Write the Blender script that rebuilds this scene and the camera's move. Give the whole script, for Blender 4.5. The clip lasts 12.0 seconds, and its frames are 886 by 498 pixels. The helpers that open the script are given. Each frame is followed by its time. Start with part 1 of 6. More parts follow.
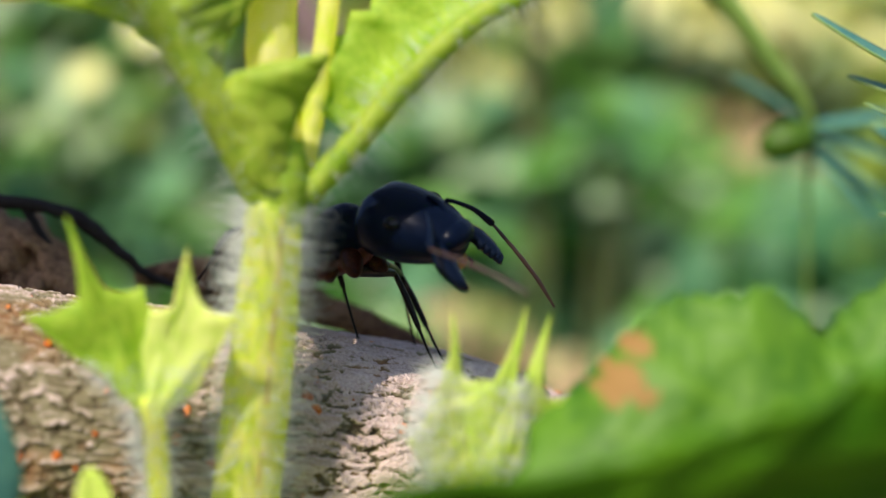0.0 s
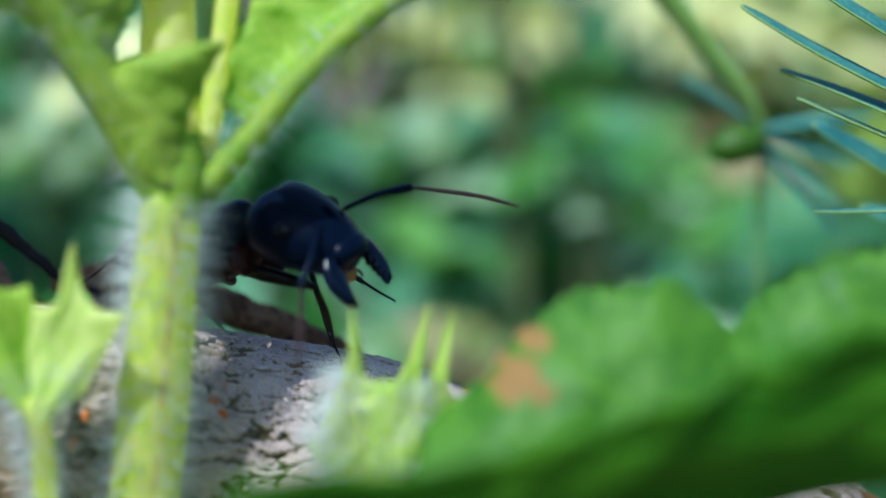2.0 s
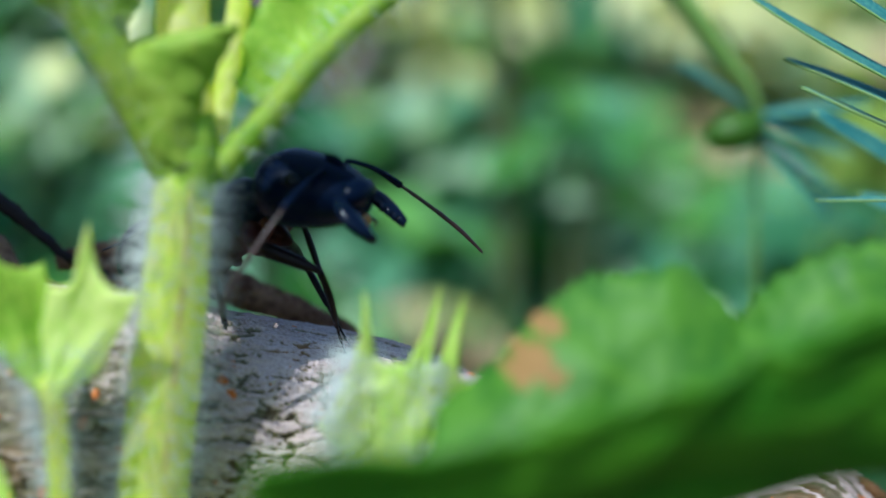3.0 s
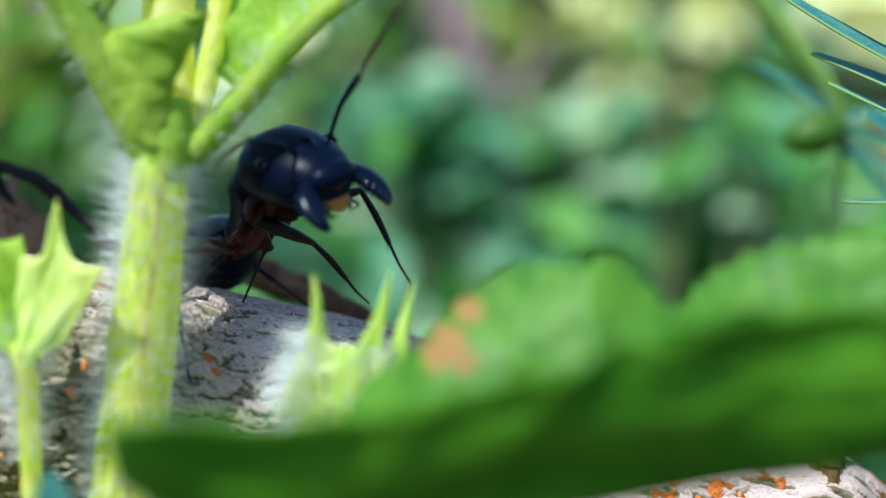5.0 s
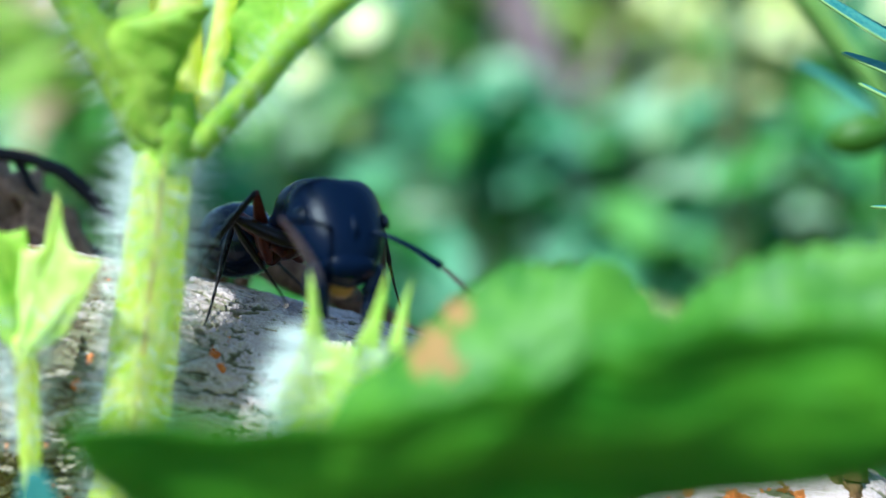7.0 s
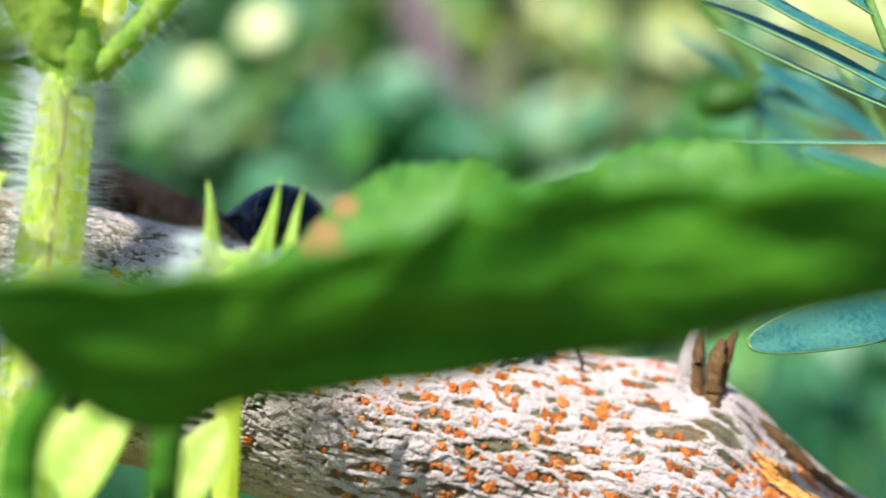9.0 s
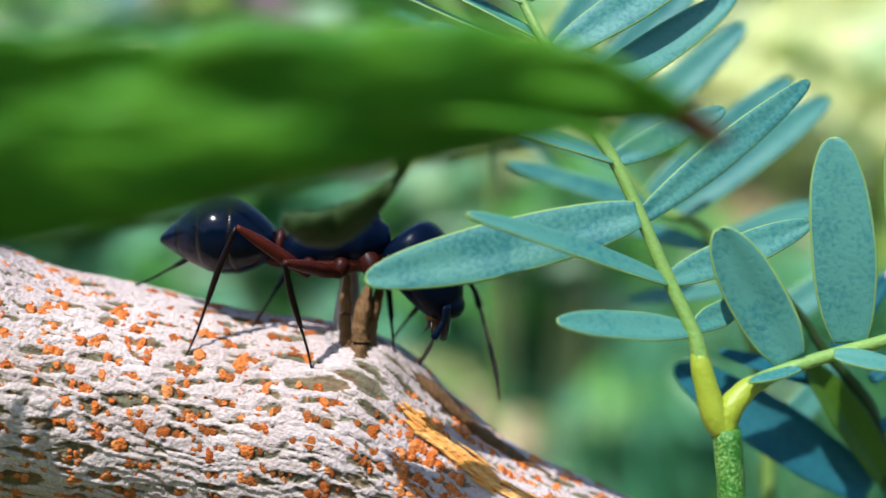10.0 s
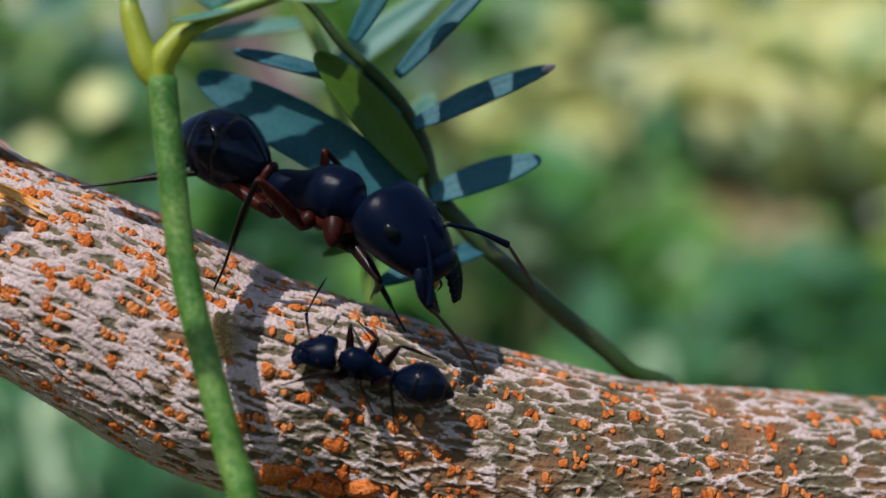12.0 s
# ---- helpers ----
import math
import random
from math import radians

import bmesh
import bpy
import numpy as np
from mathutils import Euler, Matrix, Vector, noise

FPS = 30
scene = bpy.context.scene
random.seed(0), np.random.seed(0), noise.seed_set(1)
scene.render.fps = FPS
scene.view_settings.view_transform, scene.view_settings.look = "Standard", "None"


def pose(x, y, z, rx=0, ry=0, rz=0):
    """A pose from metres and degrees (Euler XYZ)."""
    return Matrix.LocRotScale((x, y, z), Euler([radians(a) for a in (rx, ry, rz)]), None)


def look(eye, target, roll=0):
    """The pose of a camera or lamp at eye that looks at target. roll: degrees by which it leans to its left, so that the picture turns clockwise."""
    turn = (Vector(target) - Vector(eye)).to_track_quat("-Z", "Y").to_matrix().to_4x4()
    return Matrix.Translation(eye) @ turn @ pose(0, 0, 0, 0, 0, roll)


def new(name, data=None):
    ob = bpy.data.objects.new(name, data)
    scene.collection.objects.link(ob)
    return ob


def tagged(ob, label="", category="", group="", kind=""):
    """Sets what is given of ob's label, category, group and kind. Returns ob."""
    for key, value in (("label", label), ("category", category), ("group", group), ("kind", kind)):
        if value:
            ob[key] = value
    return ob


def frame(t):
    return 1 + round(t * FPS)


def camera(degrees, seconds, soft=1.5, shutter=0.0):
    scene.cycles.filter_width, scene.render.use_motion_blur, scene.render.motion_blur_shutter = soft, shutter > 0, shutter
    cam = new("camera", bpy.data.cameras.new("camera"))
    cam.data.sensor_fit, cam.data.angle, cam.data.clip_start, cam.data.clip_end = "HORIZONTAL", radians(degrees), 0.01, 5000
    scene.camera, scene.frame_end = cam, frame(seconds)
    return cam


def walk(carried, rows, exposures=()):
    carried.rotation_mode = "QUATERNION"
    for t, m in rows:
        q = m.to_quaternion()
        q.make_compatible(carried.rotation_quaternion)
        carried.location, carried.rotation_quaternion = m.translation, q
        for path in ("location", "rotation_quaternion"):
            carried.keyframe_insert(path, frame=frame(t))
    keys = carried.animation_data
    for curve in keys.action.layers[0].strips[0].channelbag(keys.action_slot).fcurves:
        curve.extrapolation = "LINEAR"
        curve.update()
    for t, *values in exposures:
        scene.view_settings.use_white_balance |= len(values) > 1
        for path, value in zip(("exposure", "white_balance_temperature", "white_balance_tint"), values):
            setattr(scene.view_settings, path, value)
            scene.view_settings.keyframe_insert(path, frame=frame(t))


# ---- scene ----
import collections

MM = 0.001  # lengths below are in millimetres
cam = camera(40.0, 12.0, soft=1.3, shutter=0.12)
cam.data.dof.use_dof = True
cam.data.dof.focus_distance = 0.0525
cam.data.dof.aperture_fstop = 20.0
cam.data.dof.aperture_blades = 7

# seconds, eye (mm), yaw to the left, pitch up, roll (degrees)
PATH = [
    (0, -11.82, 0.42, 1.67, -9.60, -8.06, -0.67),
    (0.5, -11.03, 1.70, 2.43, -9.69, -7.96, -0.37),
    (1, -11.11, 2.01, 1.63, -11.21, -6.94, -0.12),
    (1.5, -6.15, 0.67, -0.76, -6.72, -5.11, -1.93),
    (2, -8.34, 1.45, 0.42, -9.95, -7.04, -0.94),
    (2.5, -7.69, 1.24, -0.57, -8.84, -6.32, -1.26),
    (3, -9.36, 1.23, 0.62, -10.68, -7.97, -0.17),
    (3.2, -9.59, 1.61, 1.12, -11.21, -8.88, -0.98),
    (4.8, -3.55, 1.27, 1.29, -4.62, -9.04, 0.22),
    (5, -0.90, 0.08, -0.15, -1.52, -7.56, 0.45),
    (5.5, -0.04, 0.04, 0.01, 0.06, -8.01, 0.48),
    (6, -0.22, 0.15, -1.39, 0.13, -6.64, 0.94),
    (6.5, 0.29, 1.17, -0.16, 0.38, -8.13, 0.42),
    (6.7, 1.83, 0.90, 0.06, 2.05, -7.94, 1.08),
    (8.3, 0.17, 1.63, -1.19, -0.67, -7.68, 1.37),
    (8.5, 0.49, 0.92, -1.17, -1.07, -8.29, 1.61),
    (9, 2.37, -3.02, -3.51, -2.69, -6.94, 1.60),
    (9.5, 6.58, -4.21, -4.86, -6.14, -6.54, 2.22),
    (9.8, 11.97, -3.93, -7.31, -6.24, -4.81, 1.17),
    (10, 15.48, -2.92, -9.06, -6.13, -3.38, 0.91),
    (10.5, 18.72, -1.82, -10.80, -10.47, -4.23, -0.32),
    (11, 26.07, -3.52, -16.81, -9.11, -2.14, -1.95),
    (11.5, 37.99, -3.80, -24.41, -1.88, 1.40, -1.97),
    (12, 40.82, -3.28, -26.21, -3.45, -0.49, -2.18),
]


def gaze(x, y, z, yaw, pitch, roll):
    a, p = radians(yaw), radians(pitch)
    eye = Vector((x, y, z)) * MM
    return look(eye, eye + Vector((-math.sin(a) * math.cos(p), math.cos(a) * math.cos(p), math.sin(p))), roll)


walk(cam, [(row[0], gaze(*row[1:])) for row in PATH],
     exposures=[(0.0, 0.4, 6900, 14), (0.4, 0.22, 5850, 6), (0.8, 0.17, 5350, 4), (1.5, 0.2, 5200, 3), (3.0, 0.23, 5200, 3), (5.0, 0.56, 5500, 3), (5.4, 0.6, 5200, -3), (6.5, 0.84, 4900, -7), (8.3, 1.02, 5650, 4), (9.0, 0.74, 5700, 5), (9.5, 0.62, 5600, 6), (10.5, 0.52, 5550, 12), (11.0, 0.5, 6000, 18), (11.2, 0.2, 6050, 16), (11.5, -0.25, 6100, 14), (11.8, -0.22, 6100, 14), (12.0, -0.15, 6050, 15)])

# ---- light ----
SUN = Vector((-0.35, -0.48, 0.80)).normalized()
world = bpy.data.worlds.new("sky")
scene.world = world
world.use_nodes = True
nodes, links = world.node_tree.nodes, world.node_tree.links
sky = nodes.new("ShaderNodeTexSky")
sky.sky_type, sky.sun_disc = "NISHITA", False
sky.sun_elevation = math.asin(SUN.z)
sky.sun_rotation = math.atan2(SUN.x, SUN.y)
links.new(sky.outputs[0], nodes["Background"].inputs[0])
nodes["Background"].inputs[1].default_value = 0.13
sun = new("sun", bpy.data.lights.new("sun", "SUN"))
sun.data.energy, sun.data.angle, sun.data.color = 4.2, radians(0.6), (1.0, 0.94, 0.84)
sun.matrix_world = look(SUN, (0, 0, 0))


# ---- materials ----
def material(name, colours, rough=0.5, grain=(1.2, 6.0), bump=0.2, through_light=0.0, gloss=0.5, glow=None, stretch=(1, 1, 1), metal=0.0, bump_size=1.0, coat=0.0):
    """colours: two or three base colours mixed by noise at two scales. grain: features per millimetre, coarse and fine."""
    m = bpy.data.materials.new(name)
    m.use_nodes = True
    n, l = m.node_tree.nodes, m.node_tree.links
    bsdf, out = n["Principled BSDF"], n["Material Output"]
    tex = n.new("ShaderNodeTexCoord")
    mapping = n.new("ShaderNodeMapping")
    mapping.inputs["Scale"].default_value = [1000 * s for s in stretch]
    l.new(tex.outputs["Object"], mapping.inputs[0])
    coarse, fine = n.new("ShaderNodeTexNoise"), n.new("ShaderNodeTexNoise")
    for node, size in ((coarse, grain[0]), (fine, grain[1])):
        l.new(mapping.outputs[0], node.inputs["Vector"])
        node.inputs["Scale"].default_value = size
        node.inputs["Detail"].default_value = 3
    info = n.new("ShaderNodeObjectInfo")
    isle = n.new("ShaderNodeNewGeometry")
    add = n.new("ShaderNodeMath")
    add.operation = "MULTIPLY_ADD"
    add.inputs[1].default_value = 0.45
    l.new(fine.outputs[0], add.inputs[0])
    half = n.new("ShaderNodeMath")
    half.operation = "MULTIPLY"
    half.inputs[1].default_value = 0.4
    l.new(coarse.outputs[0], half.inputs[0])
    l.new(half.outputs[0], add.inputs[2])
    shift = n.new("ShaderNodeMath")
    shift.operation = "MULTIPLY_ADD"
    shift.inputs[1].default_value = 0.22
    l.new(isle.outputs["Random Per Island"], shift.inputs[0])
    l.new(add.outputs[0], shift.inputs[2])
    shift2 = n.new("ShaderNodeMath")
    shift2.operation = "MULTIPLY_ADD"
    shift2.inputs[1].default_value = 0.12
    l.new(info.outputs["Random"], shift2.inputs[0])
    l.new(shift.outputs[0], shift2.inputs[2])
    ramp = n.new("ShaderNodeValToRGB")
    ramp.color_ramp.elements[0].position, ramp.color_ramp.elements[1].position = 0.36, 0.78
    ramp.color_ramp.elements[0].color = (*colours[0], 1)
    ramp.color_ramp.elements[1].color = (*colours[-1], 1)
    if len(colours) > 2:
        mid = ramp.color_ramp.elements.new(0.56)
        mid.color = (*colours[1], 1)
    l.new(shift2.outputs[0], ramp.inputs[0])
    l.new(ramp.outputs[0], bsdf.inputs["Base Color"])
    bsdf.inputs["Roughness"].default_value = rough
    bsdf.inputs["Specular IOR Level"].default_value = gloss
    bsdf.inputs["Metallic"].default_value = metal
    bsdf.inputs["Coat Weight"].default_value = coat
    if bump:
        b = n.new("ShaderNodeBump")
        b.inputs["Strength"].default_value = bump
        b.inputs["Distance"].default_value = 0.00008 * bump_size
        l.new(fine.outputs[0], b.inputs["Height"])
        l.new(b.outputs[0], bsdf.inputs["Normal"])
    if through_light:
        tr, mix = n.new("ShaderNodeBsdfTranslucent"), n.new("ShaderNodeMixShader")
        warm = n.new("ShaderNodeMix")
        warm.data_type, warm.blend_type = "RGBA", "MULTIPLY"
        warm.inputs[0].default_value = 1.0
        warm.inputs[7].default_value = (1.5, 1.45, 0.5, 1) if glow is None else (*glow, 1)
        l.new(ramp.outputs[0], warm.inputs[6])
        l.new(warm.outputs[2], tr.inputs[0])
        mix.inputs[0].default_value = through_light
        l.new(bsdf.outputs[0], mix.inputs[1])
        l.new(tr.outputs[0], mix.inputs[2])
        l.new(mix.outputs[0], out.inputs["Surface"])
    return m


M_HAIRY = material("hairy_stem_green", [(0.44, 0.62, 0.04), (0.72, 0.82, 0.12), (0.90, 0.85, 0.40)], 0.6, (1.2, 4), 0.5, 0.5, 0.3, stretch=(1, 1, 0.5), bump_size=3)
M_RIB_RED = material("reddish_stem_rib", [(0.52, 0.58, 0.10), (0.66, 0.60, 0.18), (0.66, 0.44, 0.18)], 0.6, (0.6, 4), 0.4, 0.3, 0.3, stretch=(1, 1, 0.4), bump_size=2)
M_HAIRY_LEAF = material("young_leaf_green", [(0.10, 0.30, 0.012), (0.26, 0.48, 0.025), (0.48, 0.64, 0.08)], 0.55, (0.35, 2.5), 0.4, 0.5, 0.3, bump_size=3)
M_HAIR = material("white_hairs", [(0.75, 0.8, 0.7), (0.85, 0.88, 0.82)], 0.5, (1, 5), 0, 0.4, 0.4, glow=(1, 1, 1))
M_PETIOLE = material("petiole_green", [(0.10, 0.27, 0.01), (0.22, 0.40, 0.02), (0.40, 0.52, 0.06)], 0.55, (0.5, 2.5), 0.4, 0.35, 0.3, bump_size=3)
M_SPROUT = material("pale_sprout_green", [(0.36, 0.56, 0.05), (0.58, 0.74, 0.13), (0.76, 0.82, 0.32)], 0.6, (0.5, 2.5), 0.3, 0.45, 0.3, bump_size=2)
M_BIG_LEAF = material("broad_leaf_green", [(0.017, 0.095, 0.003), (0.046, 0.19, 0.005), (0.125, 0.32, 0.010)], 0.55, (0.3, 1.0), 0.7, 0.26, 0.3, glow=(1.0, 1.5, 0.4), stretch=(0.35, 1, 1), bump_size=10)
# the lobe's dark olive holds the shade it hangs in
M_LOBE_SHADE = material("shaded_leaf_lobe", [(0.015, 0.035, 0.006), (0.035, 0.06, 0.012)], 0.7, (0.5, 2), 0.5, 0.05, 0.2, bump_size=4)
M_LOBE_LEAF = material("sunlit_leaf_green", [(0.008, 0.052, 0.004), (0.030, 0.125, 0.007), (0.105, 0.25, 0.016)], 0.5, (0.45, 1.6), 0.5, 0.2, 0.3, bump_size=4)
M_DRY_SPOT = material("withered_leaf_spot", [(0.26, 0.14, 0.04), (0.36, 0.21, 0.07)], 0.7, (0.8, 4), 0.3, 0.2, 0.2, glow=(1.2, 1, 0.7))
M_WITHERED = material("withered_leaf_tip", [(0.06, 0.03, 0.012), (0.13, 0.06, 0.02)], 0.7, (0.8, 4), 0.3, 0.15, 0.2, glow=(1.2, 1, 0.7))
M_LEAFLET = material("glaucous_leaflet", [(0.018, 0.115, 0.115), (0.044, 0.19, 0.18), (0.10, 0.28, 0.22)], 0.5, (0.45, 5), 0.4, 0.25, 0.45, glow=(1.3, 1.4, 0.35))
for spot, where in zip(next(x for x in M_LEAFLET.node_tree.nodes if x.type == "VALTORGB").color_ramp.elements, (0.44, 0.56, 0.70)):
    spot.position = where
M_RIM = material("leaflet_rim", [(0.22, 0.36, 0.10), (0.30, 0.44, 0.13)], 0.5, (1, 5), 0.1, 0.3)
M_RACHIS = material("green_stalk", [(0.13, 0.25, 0.04), (0.2, 0.34, 0.06), (0.27, 0.40, 0.09)], 0.45, (0.8, 6), 0.35, 0.12, 0.5, bump_size=2)
M_STEM = material("speckled_green_stem", [(0.025, 0.12, 0.006), (0.045, 0.18, 0.010), (0.28, 0.44, 0.10)], 0.45, (0.4, 9), 0.6, 0.08, 0.5, bump_size=2)
for spot, where in zip(next(x for x in M_STEM.node_tree.nodes if x.type == "VALTORGB").color_ramp.elements, (0.52, 0.62, 0.74)):
    spot.position = where
M_SPRIG_STEM = material("dark_sprig_bark", [(0.012, 0.045, 0.005), (0.028, 0.08, 0.010), (0.05, 0.05, 0.035)], 0.5, (0.25, 3), 0.5, 0.0, 0.4, bump_size=2)
M_NODE = material("yellow_green_joint", [(0.30, 0.36, 0.02), (0.40, 0.46, 0.03)], 0.4, (0.8, 6), 0.3, 0.15, 0.5, bump_size=2)
M_DARK_LEAFLET = material("dark_leaflet", [(0.008, 0.075, 0.10), (0.016, 0.115, 0.15), (0.04, 0.165, 0.19)], 0.5, (0.4, 4), 0.2, 0.2, 0.25, glow=(1.4, 1.5, 0.3))
M_FOLD_LEAF = material("folded_leaflet", [(0.035, 0.12, 0.008), (0.10, 0.20, 0.012)], 0.45, (0.4, 4), 0.2, 0.35, 0.4)
M_PINK = material("pale_pink_tip", [(0.6, 0.45, 0.55), (0.7, 0.6, 0.66)], 0.5, (1, 5), 0.1, 0.2, glow=(1, 1, 1))
# the blue in these two blacks imitates a bluish sheen
M_ANT = material("black_cuticle", [(0.0015, 0.0035, 0.010), (0.002, 0.005, 0.016), (0.0025, 0.006, 0.018)], 0.27, (1, 14), 0.3, 0, 0.07, bump_size=0.5)
M_ANT_GLOSS = material("glossy_black_cuticle", [(0.0015, 0.0035, 0.010), (0.002, 0.005, 0.015)], 0.13, (1, 14), 0.12, 0, 0.18, bump_size=0.4)
M_ANT_RED = material("red_brown_cuticle", [(0.012, 0.002, 0.002), (0.036, 0.006, 0.003), (0.09, 0.015, 0.006)], 0.42, (0.8, 10), 0.2, 0, 0.2)
M_ANT_LEG = material("dark_leg_cuticle", [(0.002, 0.0015, 0.0015), (0.004, 0.002, 0.002), (0.014, 0.005, 0.004)], 0.33, (0.5, 10), 0.15, 0, 0.18)
M_ANT_FEMUR = material("dark_red_cuticle", [(0.009, 0.002, 0.002), (0.026, 0.005, 0.003), (0.075, 0.012, 0.005)], 0.4, (0.5, 8), 0.15, 0, 0.12)
M_ANT_BAND = material("russet_margin", [(0.003, 0.003, 0.004), (0.006, 0.0045, 0.005)], 0.2, (0.8, 10), 0.15, 0, 0.22)
M_ANT_TIP = material("russet_feeler", [(0.014, 0.007, 0.006), (0.05, 0.02, 0.014)], 0.4, (0.8, 10), 0.15)
M_MOUTH = material("amber_mouthparts", [(0.35, 0.14, 0.02), (0.5, 0.24, 0.04)], 0.4, (2, 10), 0.2, 0.3, glow=(1.2, 0.9, 0.4))
M_EYE = material("ant_eye", [(0.002, 0.003, 0.006), (0.004, 0.005, 0.010)], 0.14, (4, 30), 0, 0, 0.2)
M_LENTICEL = material("orange_lenticel", [(0.36, 0.075, 0.018), (0.62, 0.16, 0.028), (0.74, 0.30, 0.10)], 0.9, (1.5, 6), 0.9, 0, 0.15, bump_size=3)
for spot, where in zip(next(x for x in M_LENTICEL.node_tree.nodes if x.type == "VALTORGB").color_ramp.elements, (0.42, 0.58, 0.80)):
    spot.position = where
M_RAW = material("raw_split_wood", [(0.66, 0.22, 0.04), (0.84, 0.40, 0.09), (0.92, 0.64, 0.28)], 0.8, (0.5, 4), 0.7, 0, 0.2, stretch=(0.4, 1.6, 1.6), bump_size=3)
M_DEAD = material("brown_dead_leaf", [(0.016, 0.008, 0.006), (0.09, 0.042, 0.024), (0.36, 0.21, 0.12)], 0.8, (0.7, 3.5), 0.6, 0.15, 0.2, glow=(1.2, 0.9, 0.5), bump_size=4)
M_DEAD_DARK = material("dark_dead_twig", [(0.004, 0.003, 0.003), (0.014, 0.009, 0.008)], 0.7, (0.6, 4), 0.5, 0, 0.3, bump_size=3)
M_SHEATH = material("brown_stub_bark", [(0.022, 0.009, 0.004), (0.085, 0.038, 0.013), (0.19, 0.10, 0.036)], 0.75, (0.8, 5), 0.7, 0, 0.3, stretch=(1.5, 1.5, 0.4), bump_size=3)
M_THORN = material("pale_grey_thorn", [(0.32, 0.27, 0.25), (0.5, 0.42, 0.38)], 0.7, (0.8, 5), 0.5, 0, 0.3, bump_size=2)
M_LARVA_BODY = material("straw_larva_skin", [(0.40, 0.24, 0.07), (0.62, 0.44, 0.17)], 0.6, (2, 8), 0.5, 0.1, bump_size=2)
M_LARVA = material("straw_bristles", [(0.72, 0.56, 0.26), (0.88, 0.76, 0.46)], 0.6, (1, 6), 0.2, 0.3, glow=(1.1, 1, 0.7))


def bark_material():
    m = material("grey_white_bark", [(0.44, 0.32, 0.28), (0.62, 0.50, 0.46), (0.80, 0.70, 0.68)], 0.85, (0.35, 4), 0.8, 0, 0.25, bump_size=2)
    n, l = m.node_tree.nodes, m.node_tree.links
    ramp = next(x for x in n if x.type == "VALTORGB")
    attr = n.new("ShaderNodeAttribute")
    attr.attribute_name = "relief"
    groove = n.new("ShaderNodeValToRGB")
    groove.color_ramp.elements[0].position, groove.color_ramp.elements[0].color = 0.0, (0.09, 0.065, 0.035, 1)
    groove.color_ramp.elements[1].position, groove.color_ramp.elements[1].color = 0.38, (0.22, 0.195, 0.115, 1)
    step = n.new("ShaderNodeMapRange")
    step.inputs[1].default_value, step.inputs[2].default_value = 0.36, 0.54
    grainy = n.new("ShaderNodeMath")
    grainy.operation = "MULTIPLY_ADD"
    grainy.inputs[1].default_value = 0.3
    off = n.new("ShaderNodeMath")
    off.operation = "SUBTRACT"
    off.inputs[1].default_value = 0.15
    fine = [x for x in n if x.type == "TEX_NOISE"][1]
    fine.inputs["Scale"].default_value = 6
    l.new(fine.outputs[0], grainy.inputs[0])
    l.new(attr.outputs["Fac"], grainy.inputs[2])
    l.new(grainy.outputs[0], off.inputs[0])
    l.new(attr.outputs["Fac"], groove.inputs[0])
    l.new(off.outputs[0], step.inputs[0])
    mix = n.new("ShaderNodeMix")
    mix.data_type = "RGBA"
    # rusty stains in some of the hollows
    rust = n.new("ShaderNodeMix")
    rust.data_type = "RGBA"
    rust.inputs[7].default_value = (0.40, 0.17, 0.07, 1)
    patch = n.new("ShaderNodeMapRange")
    patch.inputs[1].default_value, patch.inputs[2].default_value, patch.inputs[4].default_value = 0.48, 0.66, 0.5
    l.new([x for x in n if x.type == "TEX_NOISE"][0].outputs[0], patch.inputs[0])
    l.new(patch.outputs[0], rust.inputs[0])
    l.new(groove.outputs[0], rust.inputs[6])
    l.new(step.outputs[0], mix.inputs[0])
    l.new(rust.outputs[2], mix.inputs[6])
    l.new(ramp.outputs[0], mix.inputs[7])
    l.new(mix.outputs[2], n["Principled BSDF"].inputs["Base Color"])
    return m


M_BARK = bark_material()
M_GROUND = material("meadow_soil", [(0.02, 0.035, 0.012), (0.045, 0.06, 0.018), (0.10, 0.09, 0.035)], 0.9, (0.01, 0.1), 0.6, 0, 0.2, bump_size=40)
